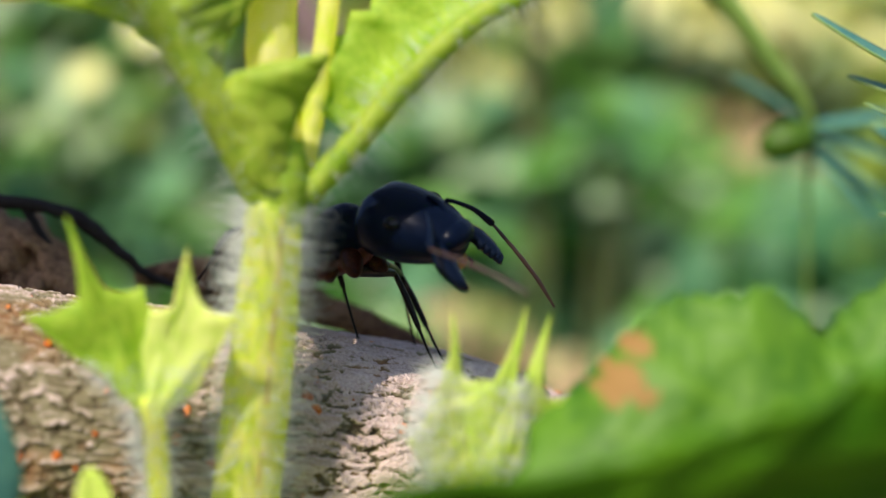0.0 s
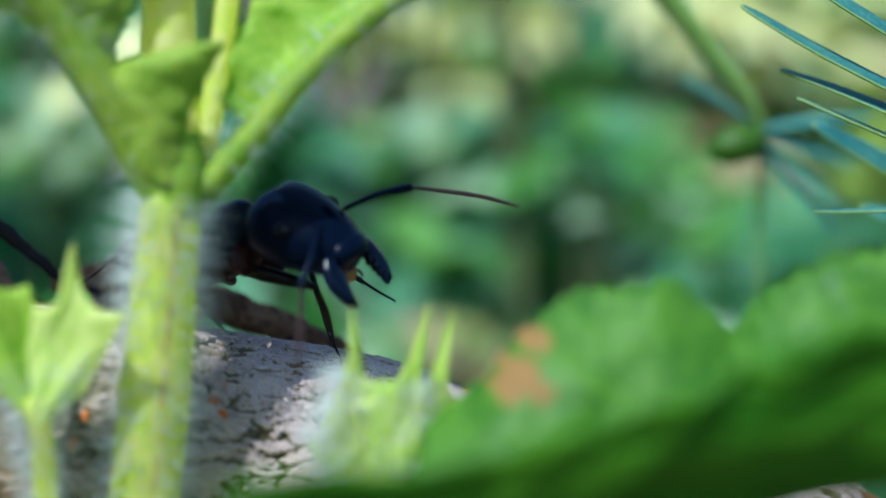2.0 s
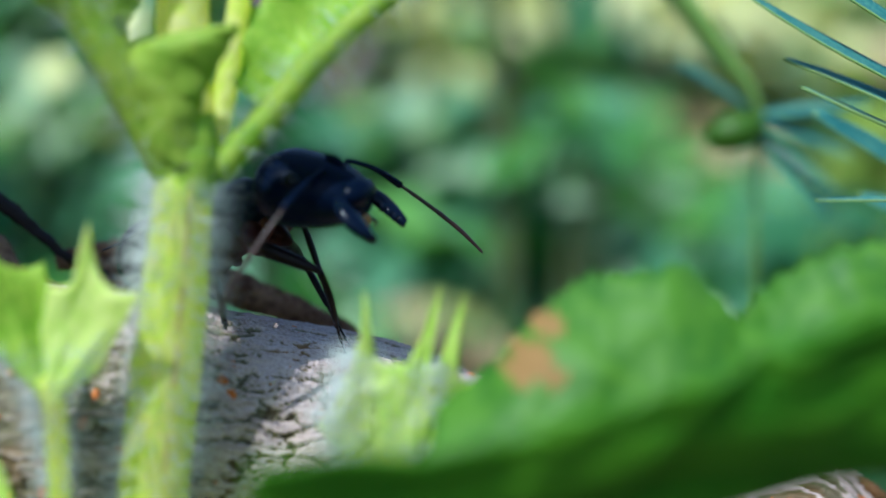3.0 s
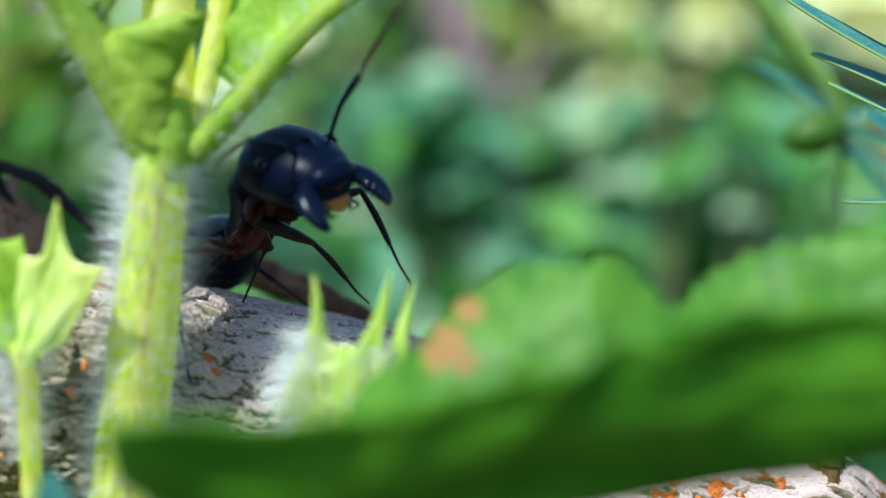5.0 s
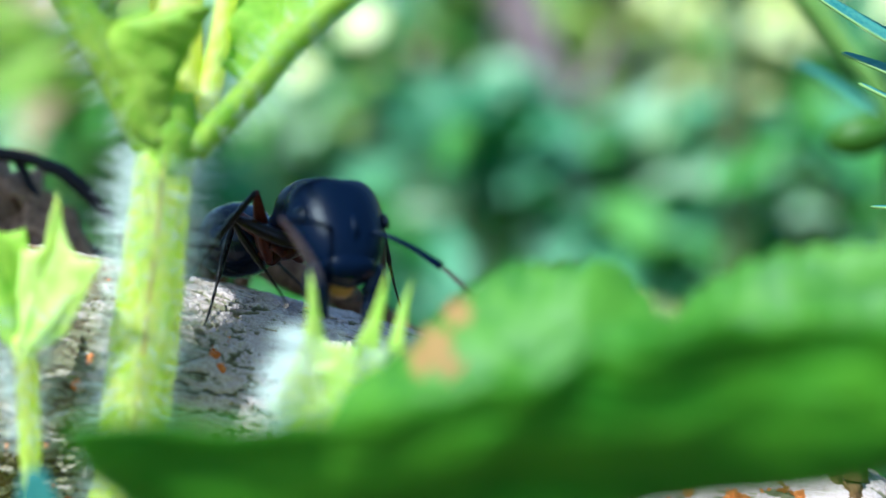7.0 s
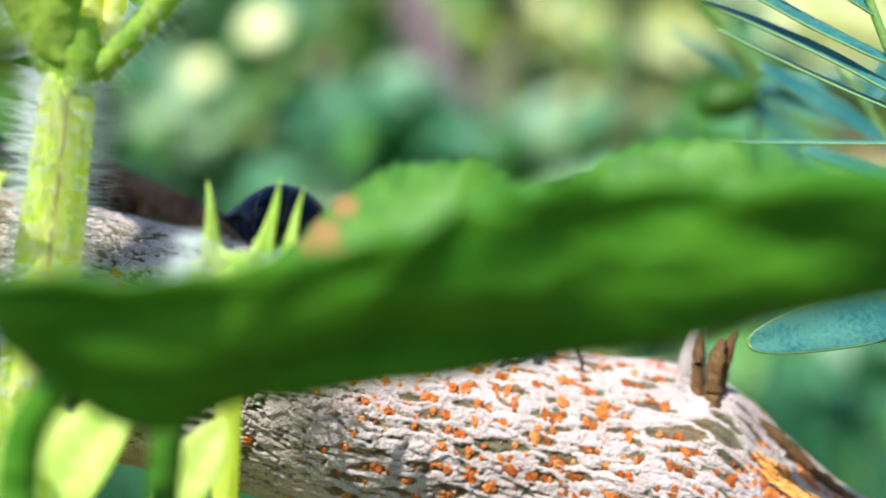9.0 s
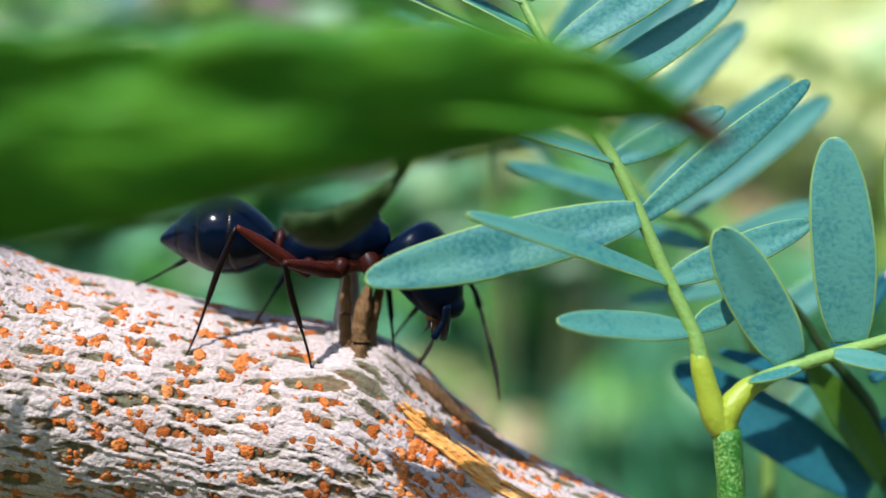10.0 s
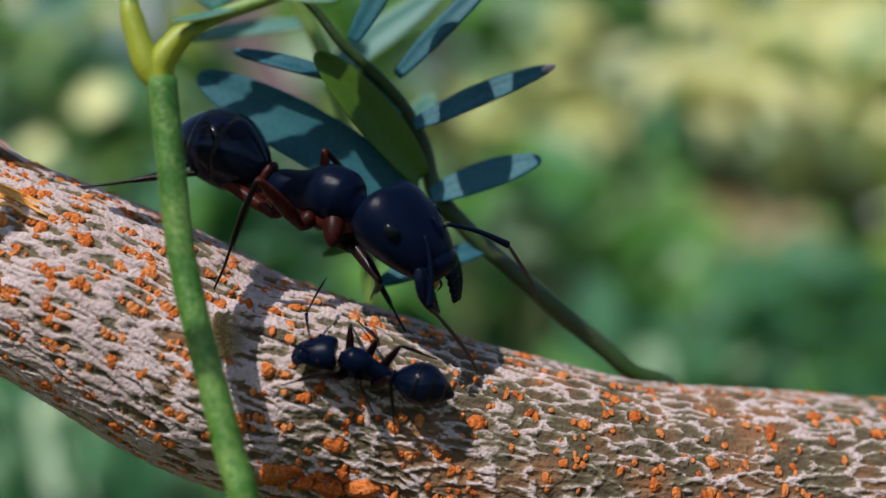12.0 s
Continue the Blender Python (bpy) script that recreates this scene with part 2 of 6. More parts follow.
# dark holds shade, lime and pale hold sunlight, in the leaf colour
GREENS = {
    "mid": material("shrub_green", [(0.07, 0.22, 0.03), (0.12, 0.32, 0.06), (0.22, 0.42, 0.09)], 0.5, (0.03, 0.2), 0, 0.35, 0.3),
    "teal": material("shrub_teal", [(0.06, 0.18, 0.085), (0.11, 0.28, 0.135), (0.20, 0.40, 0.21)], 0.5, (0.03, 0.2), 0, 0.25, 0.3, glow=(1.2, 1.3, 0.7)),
    "dark": material("shrub_shaded", [(0.025, 0.10, 0.05), (0.04, 0.15, 0.06), (0.07, 0.2, 0.07)], 0.5, (0.03, 0.2), 0, 0.2, 0.3),
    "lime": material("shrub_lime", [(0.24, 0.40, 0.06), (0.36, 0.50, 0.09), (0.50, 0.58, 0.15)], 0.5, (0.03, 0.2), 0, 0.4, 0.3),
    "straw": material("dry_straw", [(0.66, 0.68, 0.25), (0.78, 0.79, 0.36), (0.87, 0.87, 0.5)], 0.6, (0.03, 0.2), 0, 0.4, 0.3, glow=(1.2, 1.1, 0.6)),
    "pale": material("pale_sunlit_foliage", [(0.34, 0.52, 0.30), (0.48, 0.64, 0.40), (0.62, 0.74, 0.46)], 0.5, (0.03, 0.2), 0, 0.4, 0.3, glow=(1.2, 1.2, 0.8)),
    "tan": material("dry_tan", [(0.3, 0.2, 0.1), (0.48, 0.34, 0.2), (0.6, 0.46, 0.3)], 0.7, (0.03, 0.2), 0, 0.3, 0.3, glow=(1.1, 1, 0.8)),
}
# bright yellow of the discs that imitate glints
M_GLINT = material("pale_yellow_glint", [(0.74, 0.74, 0.28), (0.82, 0.82, 0.36)], 0.4, (0.1, 0.6), 0.1)
M_BG_STEM = material("weed_stem", [(0.05, 0.07, 0.02), (0.09, 0.11, 0.03)], 0.7, (0.1, 0.6), 0.3)
M_BG_TWIG = material("mauve_twig", [(0.16, 0.10, 0.11), (0.3, 0.2, 0.19)], 0.8, (0.05, 0.4), 0.4)


# ---- mesh helpers ----
def finish(name, me, mats, parent, label=""):
    for m in mats:
        me.materials.append(m)
    for p in me.polygons:
        p.use_smooth = True
    ob = new(name, me)
    ob.parent = parent
    if label:
        ob["label"] = label
    return ob


BASES = {}


def thing(name, base, label, category, group="", kind=""):
    """An Empty at its base (mm) that carries its parts."""
    ob = new(name)
    ob.empty_display_size = 0.002
    ob.location = Vector(base) * MM
    BASES[ob] = Vector(base)
    return tagged(ob, label, category, group, kind)


def part(name, bm, mat, parent, label="", at=None):
    """One mesh under a thing or a part, from a bmesh in world millimetres (or in the parent's own space if at is given)."""
    top = parent
    while top.parent:
        top = top.parent
    shift = Vector((0, 0, 0)) if at is not None else -BASES.get(top, Vector())
    bmesh.ops.recalc_face_normals(bm, faces=bm.faces)
    bm.transform(Matrix.Diagonal((MM, MM, MM, 1)) @ Matrix.Translation(shift))
    me = bpy.data.meshes.new(name)
    bm.to_mesh(me)
    bm.free()
    ob = finish(name, me, mat if isinstance(mat, (list, tuple)) else [mat], parent, label)
    if at is not None:
        ob.matrix_local = at
    return ob


def spline(points, count):
    """Points along a smooth curve through the given ones."""
    p = [Vector(q) for q in points]
    p = [2 * p[0] - p[1]] + p + [2 * p[-1] - p[-2]]
    out = []
    for i in range(count):
        u = i / (count - 1) * (len(p) - 3)
        k = min(int(u), len(p) - 4)
        f = u - k
        a, b, c, d = p[k:k + 4]
        out.append(0.5 * (2 * b + (c - a) * f + (2 * a - 5 * b + 4 * c - d) * f * f + (3 * b - a - 3 * c + d) * f ** 3))
    return out


def along(values, f):
    """A value of an evenly spaced list at the share f of its length."""
    u = max(0.0, min(1.0, f)) * (len(values) - 1)
    k = min(int(u), len(values) - 2)
    return values[k] + (values[k + 1] - values[k]) * (u - k)


def tube(bm, points, radii, sides=10, rings=24, flat=1.0, rough=0.0, seed=0, up=Vector((0, 0, 1))):
    """A closed tapered tube along a smooth curve."""
    axis = spline(points, rings)
    loops = []
    for i, c in enumerate(axis):
        t = (axis[min(i + 1, rings - 1)] - axis[max(i - 1, 0)]).normalized()
        side = t.cross(up)
        side = side.normalized() if side.length > 1e-3 else t.cross(Vector((0, 1, 0))).normalized()
        other = side.cross(t)
        r = along(radii, i / (rings - 1))
        loop = []
        for k in range(sides):
            a = 2 * math.pi * k / sides
            w = 1 + rough * noise.noise(Vector((seed + k * 0.9, i * 0.45, seed * 1.7)))
            loop.append(bm.verts.new(c + (side * math.cos(a) + other * math.sin(a) * flat) * r * w))
        loops.append(loop)
    for a, b in zip(loops, loops[1:]):
        for k in range(sides):
            bm.faces.new((a[k], a[(k + 1) % sides], b[(k + 1) % sides], b[k]))
    bm.faces.new(loops[0])
    bm.faces.new(loops[-1][::-1])
    return axis


def sheet(bm, grid, thick, rim=0):
    """A closed sheet of even thickness from rows of points; rim: the material slot of its edge cells."""
    n, m = len(grid), len(grid[0])
    tops, lows = [], []
    for i in range(n):
        tops.append([]), lows.append([])
        for j in range(m):
            du = grid[min(i + 1, n - 1)][j] - grid[max(i - 1, 0)][j]
            dv = grid[i][min(j + 1, m - 1)] - grid[i][max(j - 1, 0)]
            nv = du.cross(dv)
            nv = nv.normalized() if nv.length > 1e-9 else Vector((0, 0, 1))
            edge = 0.35 if i in (0, n - 1) or j in (0, m - 1) else 1.0
            tops[-1].append(bm.verts.new(grid[i][j] + nv * thick / 2 * edge))
            lows[-1].append(bm.verts.new(grid[i][j] - nv * thick / 2 * edge))
    for i in range(n - 1):
        for j in range(m - 1):
            f = bm.faces.new((tops[i][j], tops[i + 1][j], tops[i + 1][j + 1], tops[i][j + 1]))
            g = bm.faces.new((lows[i][j], lows[i][j + 1], lows[i + 1][j + 1], lows[i + 1][j]))
            if rim and (j in (0, m - 2) or i == n - 2):
                f.material_index = g.material_index = rim
    ring = [(i, 0) for i in range(n)] + [(n - 1, j) for j in range(1, m)] + [(i, m - 1) for i in range(n - 2, -1, -1)] + [(0, j) for j in range(m - 2, 0, -1)]
    for (a, b), (c, d) in zip(ring, ring[1:] + ring[:1]):
        f = bm.faces.new((tops[a][b], lows[a][b], lows[c][d], tops[c][d]))
        f.material_index = rim


def leaflet(bm, base, tip, width, face=(0, -1, 0.25), sag=0.04, fold=0.12, thick=0.12, rim=1, seed=0, rows=18):
    """An oblong leaflet from base to tip whose upper side turns to face."""
    base, tip = Vector(base), Vector(tip)
    run = tip - base
    long = run.length
    t = run / long
    side = t.cross(Vector(face)).normalized()
    nv = side.cross(t)
    shares = (-1, -0.93, -0.6, -0.3, 0, 0.3, 0.6, 0.93, 1)
    grid = []
    for i in range(rows + 1):
        f = i / rows
        f = 0.5 - 0.5 * math.cos(math.pi * f) * (1 - 0.15 * math.sin(math.pi * f) ** 2) if 0 < i < rows else f
        w = width * 0.56 * max(0.03, (math.sin(math.pi * min(1.0, 0.04 + f * 0.96) ** 0.85)) ** 0.42) * (0.86 + 0.14 * f)
        c = base + run * f + nv * (-sag * long * (f - 0.5) ** 2 * 4 + sag * long) * 0.5
        row = []
        for s in shares:
            wob = 0.02 * width * noise.noise(Vector((f * 5, s * 2, seed * 3.1)))
            row.append(c + side * w * s * (1 + 0.05 * noise.noise(Vector((f * 3, seed, s)))) + nv * (abs(s) * fold * w + wob - (0.02 * width if s == 0 and 0 < i < rows else 0)))
        grid.append(row)
    sheet(bm, grid, thick, rim)


def blade(bm, lower, upper, rows=60, cols=10, thick=0.25, teeth=0, depth=0.0, bulge=(0, 0, 0), wave=0.3, seed=0, low_teeth=False, slot=None):
    """A broad leaf between two smooth edges, toothed along the upper one, swelling between them."""
    lo, hi = spline(lower, rows + 1), spline(upper, rows + 1)
    grid = []
    for i in range(rows + 1):
        f = i / rows
        across = hi[i] - lo[i]
        tooth = 0.0
        if teeth:
            saw = (f * teeth) % 1.0
            tooth = depth * (saw ** 0.8 if saw < 0.75 else (1 - saw) * 3.2) * min(1, 6 * (1 - f))
        row = []
        for j in range(cols + 1):
            v = j / cols
            p = lo[i] + across * v + across.normalized() * tooth * (v ** 4 - ((1 - v) ** 4 if low_teeth else 0))
            ridge = 4 * v * (1 - v)
            p += Vector(bulge) * ridge
            p += Vector((0, 1, 0.3)) * wave * noise.noise(Vector((f * 9 + seed, v * 2.2, seed)))
            row.append(p)
        grid.append(row)
    sheet(bm, grid, thick)
    if slot:
        for f in bm.faces:
            if slot(f.calc_center_median()):
                f.material_index = 1


def hairs(bm, axis, radii, count, length, seed, lean=0.2, thick=0.022):
    """Fine hairs that stand off a stalk."""
    rnd = random.Random(seed)
    for _ in range(count):
        f = rnd.random()
        u = f * (len(axis) - 1)
        k = min(int(u), len(axis) - 2)
        c = axis[k].lerp(axis[k + 1], u - k)
        t = (axis[k + 1] - axis[k]).normalized()
        a = rnd.uniform(0, 2 * math.pi)
        s = t.cross(Vector((0.3, 1, 0.1))).normalized()
        d = s * math.cos(a) + t.cross(s) * math.sin(a)
        r = along(radii, f)
        root = c + d * r * 0.9
        end = root + (d + t * rnd.uniform(-0.5, 0.5) * 1.5 * lean + Vector((rnd.uniform(-1, 1), rnd.uniform(-1, 1), rnd.uniform(-1, 1))) * 0.2) * length * rnd.uniform(0.5, 1.15)
        hair(bm, root, end, thick)


def hair(bm, root, end, thick):
    t = (end - root).normalized()
    s = t.orthogonal().normalized()
    q = t.cross(s)
    ring = [bm.verts.new(root + (s * math.cos(x) + q * math.sin(x)) * thick) for x in (0, 2.1, 4.2)]
    top = bm.verts.new(end)
    for k in range(3):
        bm.faces.new((ring[k], ring[(k + 1) % 3], top))


def blob(bm, centre, size, axis=Vector((1, 0, 0)), sides=16, rings=12, shape=None, up=Vector((0, 0, 1))):
    """A rounded body along an axis; shape(u) scales its girth and lifts it."""
    t = Vector(axis).normalized()
    s = t.cross(up)
    s = s.normalized() if s.length > 1e-3 else t.orthogonal().normalized()
    o = s.cross(t)
    loops = []
    for i in range(rings + 1):
        u = i / rings
        x = -math.cos(math.pi * u)
        r = math.sin(math.pi * u)
        w, h, lift = shape(u, r) if shape else (r, r, 0)
        c = Vector(centre) + t * x * size[0] / 2 + o * lift
        if i in (0, rings):
            loops.append([bm.verts.new(c)])
        else:
            loops.append([bm.verts.new(c + s * math.cos(2 * math.pi * k / sides) * w * size[1] / 2 + o * math.sin(2 * math.pi * k / sides) * h * size[2] / 2) for k in range(sides)])
    for a, b in zip(loops, loops[1:]):
        for k in range(sides):
            p, q = (k, (k + 1) % sides)
            if len(a) == 1:
                bm.faces.new((a[0], b[q], b[p]))
            elif len(b) == 1:
                bm.faces.new((a[p], a[q], b[0]))
            else:
                bm.faces.new((a[p], a[q], b[q], b[p]))


# ---- the ground ----
GROUND = -95.0


def ground():
    bm = bmesh.new()
    xs = [-6000, -2500, -1200, -600, -300, -150, 0, 150, 300, 600, 1200, 2500, 6000]
    rows = [[bm.verts.new((x, y, GROUND + (6 * noise.noise(Vector((x / 130, y / 130, 0))) if max(abs(x), abs(y)) < 1500 else 0))) for x in xs] for y in xs]
    for a, b in zip(rows, rows[1:]):
        for k in range(len(xs) - 1):
            bm.faces.new((a[k], a[k + 1], b[k + 1], b[k]))
    bm.transform(Matrix.Diagonal((MM, MM, MM, 1)))
    me = bpy.data.meshes.new("ground")
    bm.to_mesh(me)
    bm.free()
    tagged(finish("ground", me, [M_GROUND], None), "green meadow soil with dry litter, far out of focus", "ground", kind="structure")


ground()

# ---- the branch ----
AXIS = [(-150, 50, -105), (-135, 50, -70), (-110, 50, -30), (-80, 51, -9), (-50, 51.5, -9.5), (-30, 52.2, -11.6), (-20, 53, -13.2), (-10, 54, -15.0), (-4, 54.6, -16.4), (1.4, 55, -18.5), (6.5, 55.3, -19.7), (12, 55, -20.8), (16.5, 54.5, -21.5),
        (19.5, 54.1, -23.3), (22.8, 53.7, -25.5), (26.5, 53.3, -27.6), (30, 53.1, -29.5), (34, 53, -31.9), (38, 53, -33.6), (43, 53, -35.7), (48, 53.2, -37.1), (53, 53.5, -38.4), (60, 54, -39.3), (75, 55, -40), (100, 57, -39), (130, 60, -35)]
GIRTH = [8, 8, 7, 6.5, 6.2, 6.0, 5.9, 5.7, 5.7, 5.4, 5.35, 5.2, 5.2, 4.65, 4.4, 4.8, 5.0, 5.1, 5.15, 5.15, 5.15, 5.1, 5.05, 4.9, 4.6, 3.5]
LINE = spline(AXIS, 421)
ROUND = [v.x for v in spline([(g, 0, 0) for g in GIRTH], 421)]


def limb(x):
    """Centre, direction and radius of the branch at x (mm)."""
    k = min(range(1, 420), key=lambda i: abs(LINE[i].x - x) if LINE[i].z > -60 else 1e9)
    j = k + 1 if LINE[k].x < x else k - 1
    f = (x - LINE[k].x) / ((LINE[j].x - LINE[k].x) or 1)
    return LINE[k].lerp(LINE[j], f), (LINE[k + 1] - LINE[k - 1]).normalized(), ROUND[k] + (ROUND[j] - ROUND[k]) * f


def on_bark(p, lift=0.0):
    """The spot on the bark nearest to a place, with its outward direction."""
    c, t, r = limb(p.x)
    for _ in range(3):
        c, t, r = limb(c.x + (p - c).dot(t) * t.x)
    d = p - c
    d = (d - t * d.dot(t)).normalized()
    return c + d * (r + lift), d


RUN = [0.0]
for a, b in zip(LINE, LINE[1:]):
    RUN.append(RUN[-1] + (b - a).length)


def limb_run(s):
    """Centre, direction, radius and share of the branch at the length s along it."""
    k = max(0, min(419, int(np.searchsorted(RUN, s)) - 1))
    f = (s - RUN[k]) / (RUN[k + 1] - RUN[k])
    t = (LINE[min(k + 1, 420)] - LINE[max(k - 1, 0)]).lerp(LINE[min(k + 2, 420)] - LINE[k], f).normalized()
    return LINE[k].lerp(LINE[k + 1], f), t, ROUND[k] + (ROUND[k + 1] - ROUND[k]) * f


STUB = Vector((18.3, 51.8, -17.3))


# cells of the bark: their size along and round the branch, and where the net of ridges between them begins
CELL_LONG, CELL_TALL = 2.1, 0.62
FIRST = RUN[next(i for i in range(421) if LINE[i].z > -60 and LINE[i].x > -26)]
CELLS_S, CELLS_V = 62, 58
CELL_RND = np.random.RandomState(15).uniform(0.08, 0.92, (CELLS_S, CELLS_V, 4))


def bark_warp(s, v):
    w1 = noise.noise(Vector((s * 0.42, v * 0.8, 9)))
    w2 = noise.noise(Vector((s * 1.1 + 7, v * 2.4, 3)))
    w3 = noise.noise(Vector((s * 2.9 + 3, v * 4.6, 21)))
    return 0.9 * w1 + 0.5 * w2 + 0.25 * w3, 0.34 * w1 + 0.20 * w2 + 0.10 * w3


def eased(x):
    x = np.clip(x, 0.0, 1.0)
    return x * x * (3 - 2 * x)


def bark_ring(s, vs, x):
    """Relief of the bark round one ring: a net of pale ridges over olive hollows, and flaking plates towards the root."""
    warp = np.array([bark_warp(s, v) for v in vs])
    n2 = np.array([noise.noise(Vector((s * 2.4 + 40, v * 5.5, 5))) for v in vs])
    n1 = np.array([noise.noise(Vector((s * 0.5, v * 1.3, 17))) for v in vs])
    gs, gv = (s + warp[:, 0] - FIRST) / CELL_LONG, (vs + warp[:, 1] + 14.0) / CELL_TALL
    i, j = np.floor(gs).astype(int), np.floor(gv).astype(int)
    near, second, own = np.full(len(vs), 9.0), np.full(len(vs), 9.0), np.zeros(len(vs))
    for di in (-1, 0, 1):
        for dj in (-1, 0, 1):
            a, b = np.clip(i + di, 0, CELLS_S - 1), np.clip(j + dj, 0, CELLS_V - 1)
            d = np.hypot(gs - i - di - CELL_RND[a, b, 0], gv - j - dj - CELL_RND[a, b, 1])
            closer = d < near
            second = np.where(closer, near, np.minimum(second, d))
            own = np.where(closer, CELL_RND[a, b, 2], own)
            near = np.where(closer, d, near)
    edge = second - near
    # outward the hollows widen: younger bark, with its shade put into the colour too
    outer = min(1.0, max(0.0, (x - 29) / 16))
    n3 = np.array([noise.noise(Vector((s * 1.1 + 11, v * 7.5, 33))) for v in vs])
    # strips of old skin that overlap downwards, each with a torn lower edge
    phase = vs * 2.1 + 2.2 * warp[:, 1] + 1.3 * n1 + 0.10 * s
    strip = 1 - (phase - np.floor(phase))
    opening = 0.30 - 0.26 * outer + 0.42 * (own - 0.40)
    window = eased((edge + 0.20 * n2 + 0.22 * n3 - opening) / 0.16)
    # dark tear below each strip edge, which also paints in the strip's shadow
    tear = eased((0.20 - strip) / 0.12) * eased((n1 + 0.25 - 0.2 * outer) / 0.3)
    net = 0.70 - 0.12 * outer + 0.20 * n3 + 0.18 * n2 + 0.16 * (strip - 0.5) - 0.56 * window - 0.20 * tear
    crack = eased((0.13 - edge + 0.12 * n2 + 0.10 * n3) / 0.12) * eased((n1 + 0.28) / 0.25)
    flake = 0.64 - 0.26 * min(1.0, max(0.0, (-9 - x) / 7)) + 0.26 * (own - 0.5) + 0.14 * n3 + 0.12 * n2 + 0.2 * (strip - 0.5) - 0.55 * crack - 0.25 * tear
    rim = float(eased(np.float64((3.0 - x) / 7)))
    return np.clip(net + (flake - net) * rim, 0.0, 1.0), strip


def bark():
    branch = thing("branch", (AXIS[0][0], AXIS[0][1], GROUND), "sunlit grey-white woody branch with net-like ridged bark and orange lenticels", "branch")
    # rings: fine where it is seen, coarse beyond
    us, u = [], 0.0
    while u <= 419.999:
        us.append(u)
        k = min(int(u), 419)
        u += (0.115 if -24 < LINE[k].x < 72 and LINE[k].z > -60 else 1.5) / (LINE[k + 1] - LINE[k]).length
    sides = 380
    angles = np.arange(sides) * 2 * math.pi / sides
    vs = np.where(angles < 1.2 * math.pi, angles, angles - 2 * math.pi) * 5.2
    verts, faces, relief = [], [], []
    for u in us:
        k = min(int(u), 419)
        f = u - k
        c = LINE[k].lerp(LINE[k + 1], f)
        r = ROUND[k] + (ROUND[k + 1] - ROUND[k]) * f
        t = (LINE[min(k + 1, 420)] - LINE[max(k - 1, 0)]).lerp(LINE[min(k + 2, 420)] - LINE[k], f).normalized()
        side = t.cross(Vector((0, 0, 1))).normalized()
        up = side.cross(t)
        s = RUN[k] + (RUN[k + 1] - RUN[k]) * f
        visible = -24 < c.x < 72 and c.z > -60
        h, strip = bark_ring(s, vs, c.x) if visible else (np.full(sides, 0.5), 0.5)
        out = np.outer(np.cos(angles), np.array(side)) + np.outer(np.sin(angles), np.array(up))
        lump = np.array([noise.noise(Vector((s * 0.13, v * 0.13, 30))) * 0.35 for v in vs]) if visible else np.zeros(sides)
        if abs(c.x - STUB.x) < 4:
            lump += 0.6 * np.exp(-((np.array(c) + out * r - np.array(STUB)) ** 2).sum(1) / 3.2)
        plate = 0.35 * eased((h - 0.30) / 0.25) + 0.65 * h
        verts.append(np.array(c) + out * (r + lump + (plate - 0.6) * (0.18 + 0.12 * min(1.0, max(0.0, (3.0 - c.x) / 7))) + (strip - 0.5) * 0.10)[:, None])
        relief.append(h)
    for i in range(len(us) - 1):
        a, b = i * sides, (i + 1) * sides
        for j in range(sides):
            k = (j + 1) % sides
            faces.append((a + j, b + j, b + k, a + k))
    faces.append(tuple(range(sides)))
    faces.append(tuple(range(len(us) * sides - 1, len(us) * sides - 1 - sides, -1)))
    me = bpy.data.meshes.new("bark")
    me.from_pydata((np.concatenate(verts) - np.array(BASES[branch])) * MM, [], faces)
    me.attributes.new("relief", "FLOAT", "POINT").data.foreach_set("value", np.concatenate(relief))
    finish("bark", me, [M_BARK], branch, "grey-white bark with a net of raised ridges")
    return branch


branch = bark()


